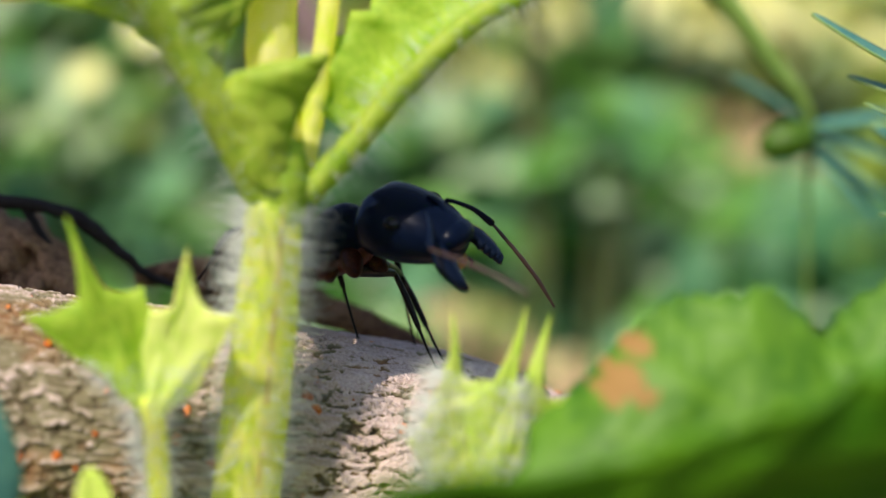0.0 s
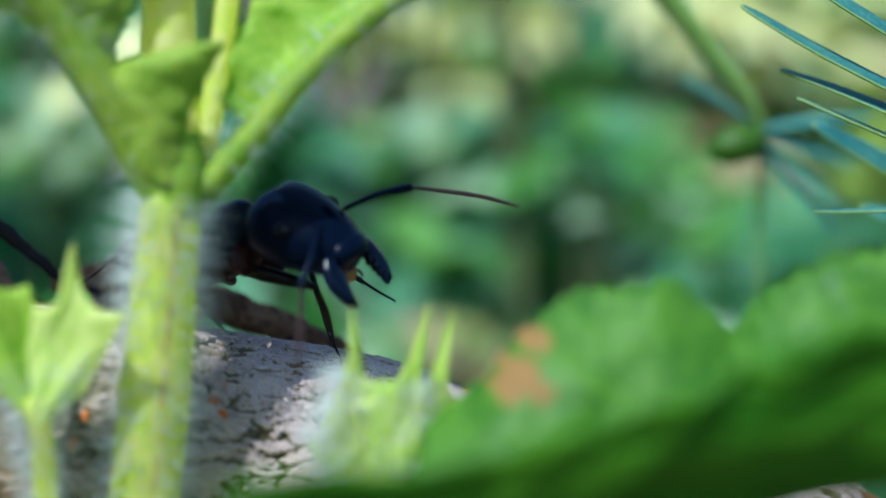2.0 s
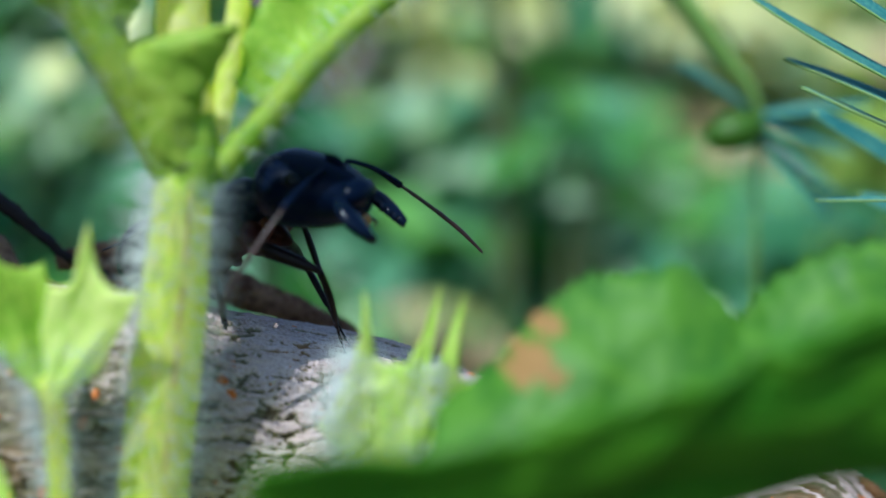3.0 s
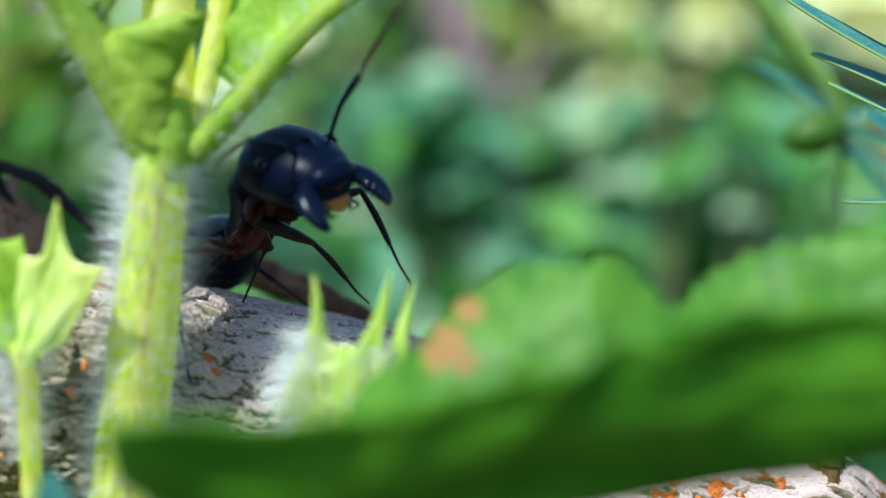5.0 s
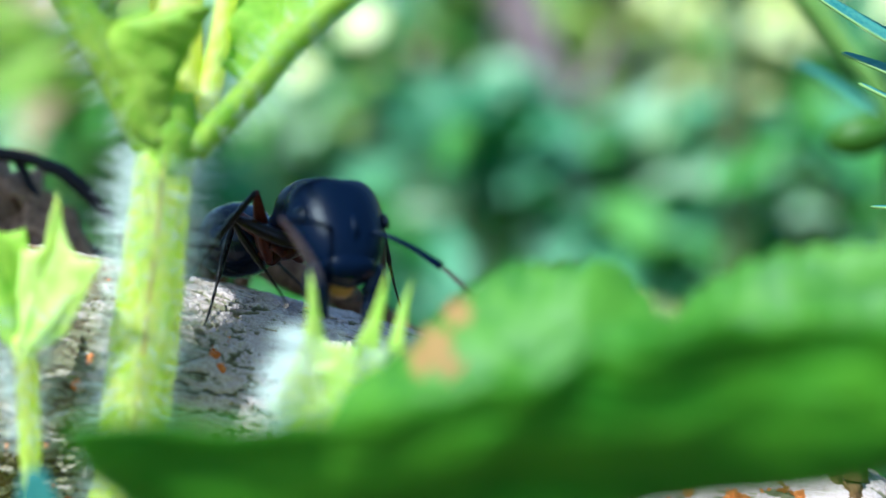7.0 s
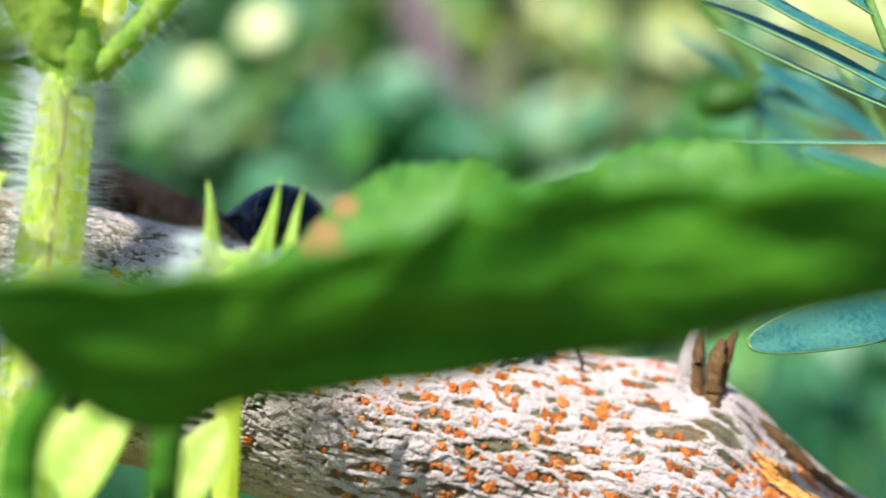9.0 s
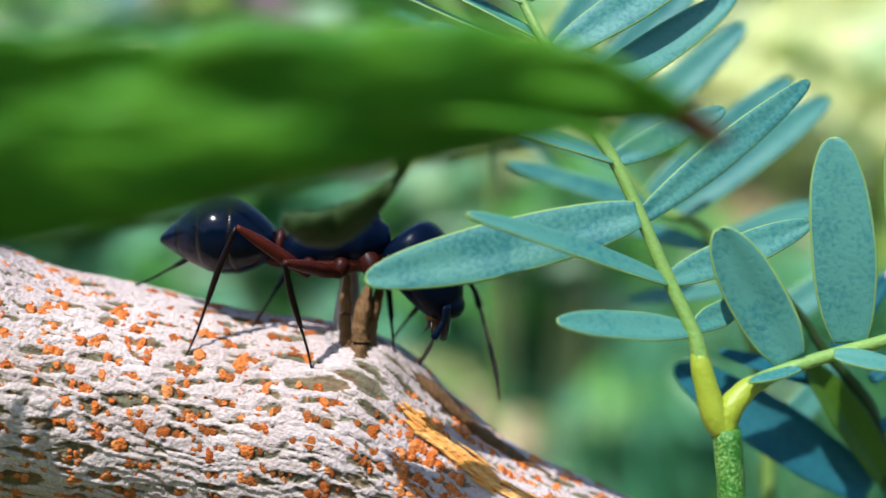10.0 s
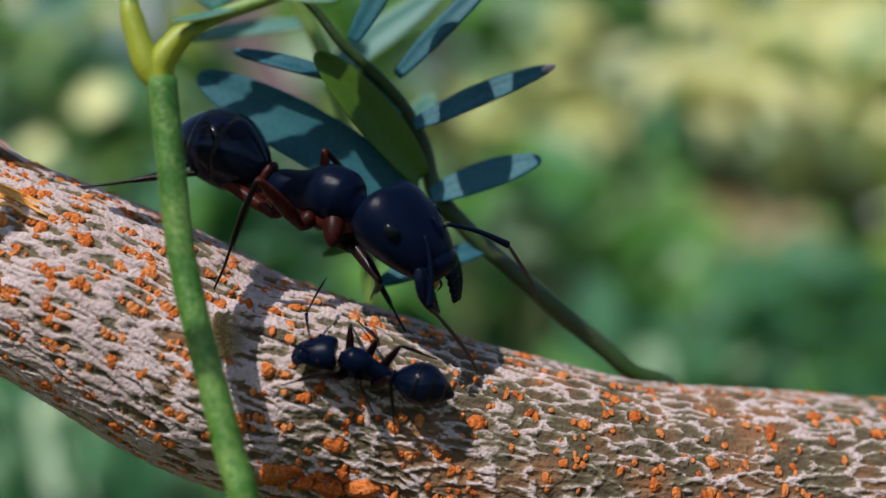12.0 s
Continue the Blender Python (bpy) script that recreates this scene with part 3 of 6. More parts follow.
def branch_details():
    base = BASES[branch]
    rnd = random.Random(5)
    # lenticels: a few bump shapes, shared
    shapes = []
    for k in range(12):
        bm = bmesh.new()
        rings = []
        for rr, z in ((1.0, -0.3), (0.86, 0.35), (0.5, 0.72)):
            rings.append([bm.verts.new((math.cos(a) * rr * (1 + 0.55 * noise.noise(Vector((math.cos(a) * 1.2 + k * 7, math.sin(a) * 1.2, rr * 0.3)))), math.sin(a) * rr * (1 + 0.55 * noise.noise(Vector((math.cos(a) * 1.2, math.sin(a) * 1.2 + k * 5, rr * 0.3)))), z + 0.35 * (rr < 0.95) * noise.noise(Vector((math.cos(a) * rr * 3, math.sin(a) * rr * 3, k * 4)))))
                          for a in [2 * math.pi * q / 9 for q in range(9)]])
        for a, b in zip(rings, rings[1:]):
            for q in range(9):
                bm.faces.new((a[q], a[(q + 1) % 9], b[(q + 1) % 9], b[q]))
        bm.faces.new(rings[-1])
        bm.transform(Matrix.Diagonal((MM, MM, MM, 1)))
        me = bpy.data.meshes.new("lenticel")
        bm.to_mesh(me)
        bm.free()
        me.materials.append(M_LENTICEL)
        for p in me.polygons:
            p.use_smooth = True
        shapes.append(me)
    placed, rest = 0, []
    spots = []
    for i in range(CELLS_S):
        for j in range(CELLS_V):
            a, b, c, d = CELL_RND[i, j]
            ws, wv = FIRST + (i + a) * CELL_LONG, (j + b) * CELL_TALL - 14.0
            for _ in range(2):
                ws, wv = FIRST + (i + a) * CELL_LONG - bark_warp(ws, wv)[0], (j + b) * CELL_TALL - 14.0 - bark_warp(ws, wv)[1]
            if wv < -0.45 * math.pi * 5.2 or wv > 0.72 * math.pi * 5.2 or ws > RUN[-1] - 2:
                continue
            outer = min(1.0, max(0.0, (ws - FIRST - 60) / 20))
            if c > 0.90 - 0.35 * outer or d < 0.10:
                continue
            for k in range(1 + int(d * (7.5 - 4.5 * outer))):
                spots.append((ws + rnd.uniform(-0.55, 0.55), wv + rnd.uniform(-0.13, 0.13), 0.7 + 0.7 * rnd.random() ** 2))
    for k in range(900):
        spots.append((FIRST + 24 + 88 * rnd.random() ** 1.5, rnd.uniform(-0.42, 0.68) * math.pi * 5.2, 0.65))
    for k in range(75):  # a crowd of them below the stub
        spots.append((RUN[next(q for q in range(421) if LINE[q].x > STUB.x)] + rnd.gauss(1.2, 0.9), rnd.gauss(2.8, 1.1), 1.2))
    for ws, wv, small in spots:
        c, t, r = limb_run(ws)
        x = c.x
        if rnd.random() < 0.93 * max(0.0, min(1.0, (5 - x) / 7)):
            continue
        side = t.cross(Vector((0, 0, 1))).normalized()
        up = side.cross(t)
        a = wv / 5.2
        d = side * math.cos(a) + up * math.sin(a)
        size = 0.92 * small * rnd.choice((0.13, 0.15, 0.17, 0.19, 0.22, 0.26)) * rnd.uniform(0.85, 1.2)
        m = Matrix((t, d.cross(t), d)).transposed().to_4x4()
        lump = noise.noise(Vector((ws * 0.13, wv * 0.13, 30))) * 0.35
        m.translation = (c + d * (r + lump - 0.02) - base) * MM
        m = m @ pose(0, 0, 0, 0, 0, rnd.uniform(-25, 25)) @ Matrix.Diagonal((size * rnd.uniform(0.7, 1.2), size * rnd.uniform(0.9, 1.6), size * 0.5, 1))
        front = d.y < -0.1 and d.z > -0.75
        if front and placed < 300 and 8 < x < 48 and rnd.random() < 0.7:
            ob = new("lenticel", rnd.choice(shapes))
            ob.parent = branch
            ob.matrix_local = m
            placed += 1
        else:
            rest.append((rnd.choice(shapes), m))
    verts, faces = [], []
    for me, m in rest:
        o = len(verts)
        verts += [m @ v.co for v in me.vertices]
        faces += [tuple(o + i for i in p.vertices) for p in me.polygons]
    me = bpy.data.meshes.new("lenticel_scatter")
    me.from_pydata(verts, [], faces)
    ob = finish("lenticel_scatter", me, [M_LENTICEL], branch, "scattered orange lenticels")
    ob["kind"] = "stuff"
    # raw split along the upper front edge
    line = [on_bark(Vector(p))[0] for p in ((19.6, 49.5, -18.3), (21.0, 49.5, -19.4), (22.7, 49.5, -20.9), (24.4, 49.5, -22.4), (26.0, 49.5, -23.7), (27.5, 49.5, -24.9))]
    path = spline(line, 60)
    for k in range(70):
        i = rnd.randrange(0, 44)
        j = min(59, i + rnd.randrange(8, 20))
        off = rnd.gauss(0, 0.3)
        some = [on_bark(path[q] + Vector((0.5 * off, 0, 0.85 * off)) + Vector((0, 0, 0.12 * noise.noise(Vector((q * 0.2, k, 3))))), 0.06 + 0.12 * noise.noise(Vector((q * 0.15, k * 3.1, 0))))[0] for q in range(i, j, 2)]
        w = rnd.uniform(0.07, 0.17)
        bm = bmesh.new()
        tube(bm, some, (w * 0.2, w, w * 0.9, w * 0.2), 6, 16, 0.8, 0.7, seed=k)
        part("splinter", bm, M_RAW, branch)
    bm = bmesh.new()
    tube(bm, [on_bark(Vector(p))[0] for p in ((18.5, 53, -17), (21, 52.5, -18.6), (24, 52, -20.6), (27, 51.5, -22.2))], (0.2, 0.55, 0.5, 0.1), 9, 40, 0.6, 0.5, seed=7)
    part("bark_ridge", bm, M_SHEATH, branch, "lifted brown ridge of dead bark")
    # broken knot under the forward side
    for k, (p, r) in enumerate((((36.2, 47.6, -36.6), 0.8), ((37.4, 47.7, -36.9), 0.55), ((38.6, 47.9, -37.1), 0.7), ((40.1, 48.2, -36.8), 0.75), ((41.3, 48.2, -37.3), 0.5), ((39.4, 48, -36.2), 0.4), ((37.0, 47.6, -36.2), 0.4))):
        bm = bmesh.new()
        blob(bm, on_bark(Vector(p), -0.25)[0], (r * 2.0, r * 1.5, r * 1.2), (1, 0.1, 0.5 * math.sin(k * 2)), 18, 12)
        for v in bm.verts:
            v.co += Vector((noise.noise(v.co * 2.2), noise.noise(v.co * 2.2 + Vector((9, 0, 0))), noise.noise(v.co * 2.2 + Vector((0, 9, 0))))) * 0.28
        part("knot", bm, M_LENTICEL, branch, "rough orange broken knot")


branch_details()


def stub():
    foot = on_bark(STUB, 0.2)[0]
    ob = thing("broken_twig_stub", foot, "short broken twig stub with a split brown sheath on the branch", "twig stub")
    bm = bmesh.new()
    tube(bm, [foot + Vector((-0.6, 2.2, -0.6)), foot + Vector((-0.35, 1.6, 2.2)), foot + Vector((-0.3, 1.2, 5.2))], (0.7, 0.55, 0.12), 10, 18, 1, 0.2, 2)
    part("thorn", bm, M_THORN, ob, "pale grey thorn")
    for k, (dx, dy, h, r) in enumerate(((-0.55, 0.2, 3.4, 0.34), (0.15, -0.15, 2.9, 0.5), (0.7, 0.35, 3.2, 0.36))):
        bm = bmesh.new()
        tube(bm, [foot + Vector((dx * 0.8, dy, -0.7)), foot + Vector((dx, dy, h * 0.45)), foot + Vector((dx * 1.35 + 0.25, dy, h))], (r * 1.6, r * 1.1, r * 1.15, r * 0.45), 14, 30, 0.7, 0.35, 11 + k)
        part("sheath", bm, M_SHEATH, ob)
    for k in range(14):
        a = k * 2.4
        p = on_bark(foot + Vector((math.cos(a) * 1.3, 0.3, math.sin(a) * 0.9)))[0]
        bm = bmesh.new()
        blob(bm, p, (0.8, 0.5, 0.4), (math.sin(k), 0.3, math.cos(k)), 8, 5)
        part("bark_flake", bm, M_THORN, ob)


stub()


# ---- the forked seedling with leaflets ----
def seedling():
    ob = thing("compound_leaf_seedling", (37.5, 42, GROUND), "forked seedling with two rows of blue-green oblong leaflets", "seedling")
    bm = bmesh.new()
    stem = [(37.5, 42, GROUND - 1), (37.2, 43, -60), (35.9, 43.7, -38.5), (35.1, 44.3, -34.1), (34.1, 45, -30), (33.4, 45.5, -26.6), (33.1, 45.7, -23.2), (32.8, 46, -19.4)]
    tube(bm, stem, (0.8, 0.75, 0.62, 0.6, 0.58, 0.57, 0.57, 0.6), 16, 60, 1, 0.06, 3)
    part("stem", bm, M_STEM, ob, "speckled green stem")
    left = [(32.6, 46, -19.5), (32.2, 46, -18.7), (31.7, 46.1, -16.9), (31.4, 46.3, -15.5), (30.4, 46.9, -13.2), (29.3, 47.5, -10.6), (28.2, 48, -8.2), (27.1, 48.5, -6.5), (25.7, 49, -3.9), (24.5, 50, -1.4), (23.6, 50.5, 0.8), (22.6, 51, 3.5)]
    right = [(32.7, 46, -19.5), (32.9, 46, -18.6), (33.6, 46, -17.75), (34.8, 46, -17.1), (36.9, 46, -16.4), (40.2, 46, -15.5), (44.0, 46, -14.3), (47.9, 46, -13.4), (53.7, 46, -12.3), (60, 46, -11.6), (68, 46.2, -11.2)]
    for name, line in (("rachis", left), ("rachis", right)):
        bm = bmesh.new()
        tube(bm, line[2:], (0.42, 0.3, 0.28, 0.27, 0.25, 0.22, 0.2, 0.15), 12, 60, 1, 0.08, 4)
        part(name, bm, M_RACHIS, ob)
        bm = bmesh.new()
        tube(bm, line[:3] + [Vector(line[2]).lerp(Vector(line[3]), 0.5)], (0.5, 0.56, 0.46, 0.34), 14, 20, 1, 0.06, 6)
        part("joint", bm, M_NODE, ob, "swollen yellow-green joint")
    rows = [
        # base, tip, width, upper side
        ((31.2, 46.4, -15.3), (25.3, 45.2, -14.8), 1.35, (0, -1, 0.7)),
        ((30.3, 46.8, -13.3), (21.5, 44.8, -10.5), 1.1, (0.25, -0.9, 0.9)),
        ((29.1, 47.2, -10.5), (17.6, 46.6, -13.3), 2.35, (0.1, -1, 0.35)),
        ((28.1, 47.8, -8.3), (22.8, 46.8, -7.0), 0.75, (0.2, -0.5, 1)),
        ((31.6, 46.8, -15.2), (34.0, 48, -14.3), 1.1, (0.2, -1, 0.4)),
        ((30.7, 47.3, -13.2), (37.1, 48.2, -10.8), 1.5, (0.2, -1, 0.5)),
        ((29.5, 47.9, -10.6), (37.0, 48.6, -4.6), 1.35, (0.2, -1, 0.3)),
        ((28.3, 48.2, -8.2), (33.3, 48.8, -5.9), 1.25, (0.2, -1, 0.4)),
        ((25.7, 49.4, -3.9), (17.7, 54.5, 0.2), 0.9, (0.5, -0.45, 1)),
        ((25.2, 49.6, -3.0), (17.0, 54.9, 1.5), 1.15, (0.5, -0.8, 1)),
        ((24.6, 50, -1.4), (14.9, 54.5, 4.4), 1.2, (0.5, -0.8, 1)),
        ((26.5, 49.2, -4.8), (18.4, 54.0, -5.1), 0.6, (0.3, -0.4, 1)),
        ((25.9, 49.3, -3.6), (33.4, 50.5, 1.2), 1.8, (-0.2, -1, 0.4)),
        ((26.9, 49.0, -5.6), (34.4, 51.0, -0.6), 1.8, (-0.2, -1, 0.4)),
        ((24.6, 50.2, -1.1), (30.2, 51.2, 4.0), 1.7, (-0.2, -1, 0.4)),
        ((23.7, 50.6, 0.8), (15.5, 53.0, 6.4), 1.3, (0.4, -0.8, 1)),
        ((35.5, 46, -16.5), (32.2, 46.0, -11.0), 2.37, (-0.34, -1, 0.1)),
        ((38.2, 46.3, -15.8), (37.2, 46.4, -7.1), 2.59, (-0.34, -1, 0.1)),
        ((41.9, 46.3, -14.8), (40.3, 46.4, -6.0), 2.64, (-0.34, -1, 0.1)),
        ((45.5, 46.2, -13.7), (43.8, 46.2, -4.6), 2.70, (-0.34, -1, 0.1)),
        ((48.9, 46.1, -12.8), (47.3, 46.1, -4.6), 2.64, (-0.34, -1, 0.1)),
        ((53.1, 46.1, -12.1), (52.2, 46.1, -4.6), 2.53, (-0.34, -1, 0.1)),
        # next five: leaflets beyond the view, added to throw shade on the branch
        ((57.2, 46.1, -11.7), (56.4, 46.1, -4.4), 2.53, (-0.34, -1, 0.1)),
        ((61.3, 46.2, -11.4), (60.8, 46.2, -4.2), 2.42, (-0.34, -1, 0.1)),
        ((65.2, 46.2, -11.2), (65.0, 46.2, -4.4), 2.31, (-0.34, -1, 0.1)),
        ((56.0, 45.6, -11.9), (61.4, 44.8, -12.6), 1.6, (0, -0.5, 1)),
        ((60.2, 45.6, -11.5), (65.6, 44.8, -12.2), 1.6, (0, -0.5, 1)),
        ((35.8, 45.7, -16.8), (33.4, 45.2, -17.3), 0.55, (0, -0.6, 1)),
        ((37.2, 45.6, -16.2), (39.9, 44.8, -16.7), 0.95, (0, -1, 1.0)),
        ((40.7, 45.6, -15.1), (44.6, 44.8, -16.5), 1.6, (0.1, -1, 0.7)),
        ((44.3, 45.6, -14.2), (48.8, 44.8, -15.1), 1.25, (0.1, -0.9, 1)),
        ((48.2, 45.6, -13.2), (53.7, 44.8, -13.9), 0.85, (0, -0.5, 1)),
        ((51.6, 45.6, -12.5), (57.0, 44.8, -13.2), 0.9, (0, -0.5, 1)),
    ]
    for k, (a, b, w, face) in enumerate(rows):
        bm = bmesh.new()
        leaflet(bm, a, b, w, face, sag=0.05 * math.sin(k * 2.3), fold=0.10 + 0.05 * math.sin(k * 1.7), seed=k)
        part("leaflet", bm, [M_LEAFLET, M_RIM], ob)


seedling()


# ---- the second leaf spray behind the first ----
def spray():
    ob = thing("blue_green_leaf_spray", (41, 62, GROUND), "blurred blue-green compound leaf behind the forked seedling", "leaf spray")
    bm = bmesh.new()
    tube(bm, [(41, 62, GROUND - 1), (41, 62, -50), (40.5, 61, -24), (37, 60, -12.7), (33.5, 60, -10.4), (30, 60.5, -6.5), (26, 61, -1)], (0.6, 0.5, 0.4, 0.3, 0.25, 0.2, 0.15), 10, 50)
    part("rachis", bm, M_RACHIS, ob)
    for k, (a, b, w) in enumerate([((36.5, 60, -12.6), (30.5, 59.5, -11.2), 1.1), ((34.2, 60, -10.8), (25.3, 59.5, -8.3), 1.2), ((31.5, 60.3, -8.2), (24, 60, -5.5), 1.2), ((36.9, 60, -12.5), (42.8, 60.5, -10.2), 1.5), ((34.6, 60, -10.8), (43.2, 60.5, -4.4), 1.9),
                                   ((33.2, 60.1, -10.0), (41, 60.5, -3.4), 1.9), ((31, 60.4, -7.6), (38.4, 60.6, -0.6), 1.9), ((29, 60.6, -5.2), (36, 60.6, 1.8), 1.9), ((27.5, 60.8, -3), (33, 60.8, 4.5), 1.8), ((38.9, 60.4, -17.6), (45.2, 60.5, -13.2), 1.7), ((40.4, 61, -23.5), (44.6, 60.6, -18.6), 1.6), ((29, 60.6, -5.2), (21.5, 60.5, -1.2), 1.2), ((38, 60.2, -14.8), (32, 60, -15.4), 1.0)]):
        bm = bmesh.new()
        leaflet(bm, a, b, w, (0.1, -1, 0.5), seed=50 + k, rows=12)
        part("leaflet", bm, [M_LEAFLET, M_RIM], ob)


spray()


# ---- the dark sprig behind the branch ----
def sprig():
    ob = thing("dark_leafy_sprig", (66, 60, GROUND), "dark green sprig with pale-tipped leaflets behind the branch", "sprig")
    bm = bmesh.new()
    tube(bm, [(66, 60, GROUND - 1), (63, 58, -60), (57, 56, -37), (52.9, 54.6, -32.7), (49.2, 54, -29.4), (44.4, 54, -24.6), (43.5, 54, -21.7), (42.2, 53.2, -19.4), (39.9, 52.6, -17.1), (38.7, 52.4, -15.5), (36.6, 52, -13.4)], (0.6, 0.55, 0.5, 0.45, 0.45, 0.4, 0.35, 0.3, 0.25, 0.2, 0.15), 12, 70, 1, 0.1, 8)
    part("stalk", bm, M_SPRIG_STEM, ob)
    rows = [((42.9, 53.8, -24.2), (33.1, 54.5, -18.1), 2.7, M_DARK_LEAFLET, 0), ((43.3, 53.2, -23.4), (38.7, 52.2, -17.6), 2.1, M_FOLD_LEAF, 0), ((43.1, 53.2, -20.9), (49.5, 52.6, -18.5), 1.15, M_DARK_LEAFLET, 1),
            ((43.8, 53.4, -24.2), (48.9, 52.6, -22.7), 1.5, M_DARK_LEAFLET, 0), ((39.9, 52.8, -18.7), (34.9, 53.4, -17.2), 0.85, M_DARK_LEAFLET, 0), ((42.5, 53.2, -20.4), (39.6, 53, -17.8), 0.8, M_DARK_LEAFLET, 0),
            ((42.4, 53.0, -18.6), (47.3, 52.6, -14.0), 1.0, M_DARK_LEAFLET, 1), ((40.4, 52.7, -17.0), (42.9, 52.4, -13.2), 1.0, M_DARK_LEAFLET, 1), ((46.5, 54, -26.6), (41, 53.4, -28.2), 1.1, M_DARK_LEAFLET, 0), ((44.6, 54, -25.2), (38.6, 54.5, -26.8), 0.9, M_FOLD_LEAF, 0)]
    for k, (a, b, w, mat, pale) in enumerate(rows):
        bm = bmesh.new()
        leaflet(bm, a, b, w, (0.1, -1, 0.6 if k else 0.2), fold=0.35 if mat is M_FOLD_LEAF else 0.1, seed=80 + k, rim=0)
        lf = part("leaflet", bm, mat, ob)
        if pale:
            bm = bmesh.new()
            a, b = Vector(a), Vector(b)
            blob(bm, b.lerp(a, 0.02), (0.75, w * 0.55, 0.35), b - a, 10, 6)
            part("pale_tip", bm, M_PINK, lf, "pale pink leaflet tip")


sprig()


# ---- the hairy plant ----
def hairy_plant():
    ob = thing("hairy_herb", (-13.5, 46.6, GROUND), "light green hairy herb with a forked stem and toothed young leaves", "herb")
    stem = [(-13.5, 46.6, GROUND - 1), (-13.2, 46.6, -55), (-12.4, 46.6, -21), (-12.0, 46.6, -15.5), (-11.4, 46.6, -11), (-10.8, 46.6, -6.5), (-10.4, 46.6, -2.9)]
    radii = (1.5, 1.45, 1.4, 1.38, 1.3, 1.18, 1.05)
    bm = bmesh.new()
    tube(bm, stem, radii, 18, 60, 1, 0.1, 1)
    part("stem", bm, M_HAIRY, ob, "pale green ribbed stem")
    bm = bmesh.new()
    shown = spline(stem[2:], 40)
    hairs(bm, shown, (1.4, 1.35, 1.3, 1.2, 1.05), 3000, 1.6, 3, thick=0.018)
    ob2 = part("stem_hairs", bm, M_HAIR, ob, "fine white hairs")
    ob2["kind"] = "stuff"
    # raised ribs down the stem, some of them tinged red
    for k, turn in enumerate((-145, -108, -76, -40)):
        a = radians(turn)
        line = spline(stem[2:], 24)
        bm = bmesh.new()
        tube(bm, [c + Vector((math.cos(a), math.sin(a), 0)) * (1.40 - 0.34 * q / 23) * 0.97 for q, c in enumerate(line)], (0.10, 0.10, 0.09, 0.08, 0.06), 8, 48, 1, 0.3, 30 + k)
        part("rib", bm, M_RIB_RED if k == 2 else M_HAIRY, ob, "reddish rib" if k == 2 else "")
    # swollen fork
    bm = bmesh.new()
    tube(bm, [(-10.4, 46.6, -3.6), (-10.2, 46.6, -2.2), (-10.1, 46.6, -0.6)], (1.05, 1.12, 0.8), 16, 14)
    part("fork", bm, M_HAIRY_LEAF, ob)
    pet = [(-10.5, 46.5, -3.4), (-11.6, 46.4, -0.9), (-12.7, 46.1, 1.2), (-13.7, 46, 2.9), (-15.2, 45.5, 5.0), (-17.5, 45, 7.2)]
    bm = bmesh.new()
    ax = tube(bm, pet, (0.75, 0.85, 0.8, 0.75, 0.7, 0.5), 14, 30, 1, 0.08, 2)
    part("petiole", bm, M_PETIOLE, ob)
    bm = bmesh.new()
    blade(bm, [(-12.9, 46.1, 1.9), (-13.9, 45.8, 3.4), (-15.4, 45.2, 5.2), (-18, 44.8, 7.4)], [(-12.4, 46.4, 2.4), (-11.6, 47, 4.0), (-11.0, 47.2, 6), (-12.4, 47.4, 10)], 40, 8, 0.3, 9, 0.5, (0, -0.4, 0), 0.35, 5)
    part("leaf_blade", bm, M_PETIOLE, ob, "dark green inner leaf blade")
    bm = bmesh.new()
    blade(bm, [(-12.4, 46.4, 1.4), (-14.2, 46.6, 3.8), (-16.6, 46.8, 5.8), (-19, 47, 7)], [(-12.9, 46.4, 1.5), (-16.2, 46.8, 4.0), (-20.5, 47.2, 4.8), (-22, 47.4, 5.4)], 40, 8, 0.3, 8, 0.5, (0, -0.3, 0.3), 0.3, 6)
    part("leaf_blade", bm, M_HAIRY_LEAF, ob)
    keel = [(-9.3, 46.6, -2.8), (-7.2, 46.6, -0.6), (-5.4, 46.6, 1.5), (-2.8, 46.8, 3.7), (-1.2, 46.9, 4.5), (0.4, 47, 5.2)]
    bm = bmesh.new()
    ax2 = tube(bm, keel, (0.55, 0.55, 0.5, 0.45, 0.4, 0.2), 12, 34, 1, 0.08, 3)
    part("leaf_rib", bm, M_PETIOLE, ob)
    bm = bmesh.new()
    blade(bm, keel[1:], [(-8.7, 47.6, 0.6), (-7.4, 48, 3.2), (-5.4, 48.4, 5.0), (-3.2, 48.6, 6.4), (0.2, 47.8, 5.8)], 50, 10, 0.3, 8, 0.9, (0.3, 0.8, -0.4), 0.5, 7)
    part("leaf_blade", bm, M_HAIRY_LEAF, ob, "toothed sunlit leaf blade")
    bm = bmesh.new()
    tube(bm, [(-9.3, 47.6, -1.8), (-8.8, 48, 0.4), (-8.3, 48, 3), (-7.8, 48, 6.5), (-7.4, 48, 10)], (0.5, 0.46, 0.42, 0.4, 0.38), 12, 24, 1, 0.05, 4)
    part("side_stem", bm, M_HAIRY, ob)
    bm = bmesh.new()
    tube(bm, [(-10.0, 47.6, -1.0), (-10.3, 48.2, 2), (-10.2, 48.6, 6), (-10.0, 48.8, 11)], (0.8, 1.0, 1.0, 0.95), 14, 24, 1, 0.08, 5)
    part("main_stem", bm, M_HAIRY, ob)
    bm = bmesh.new()
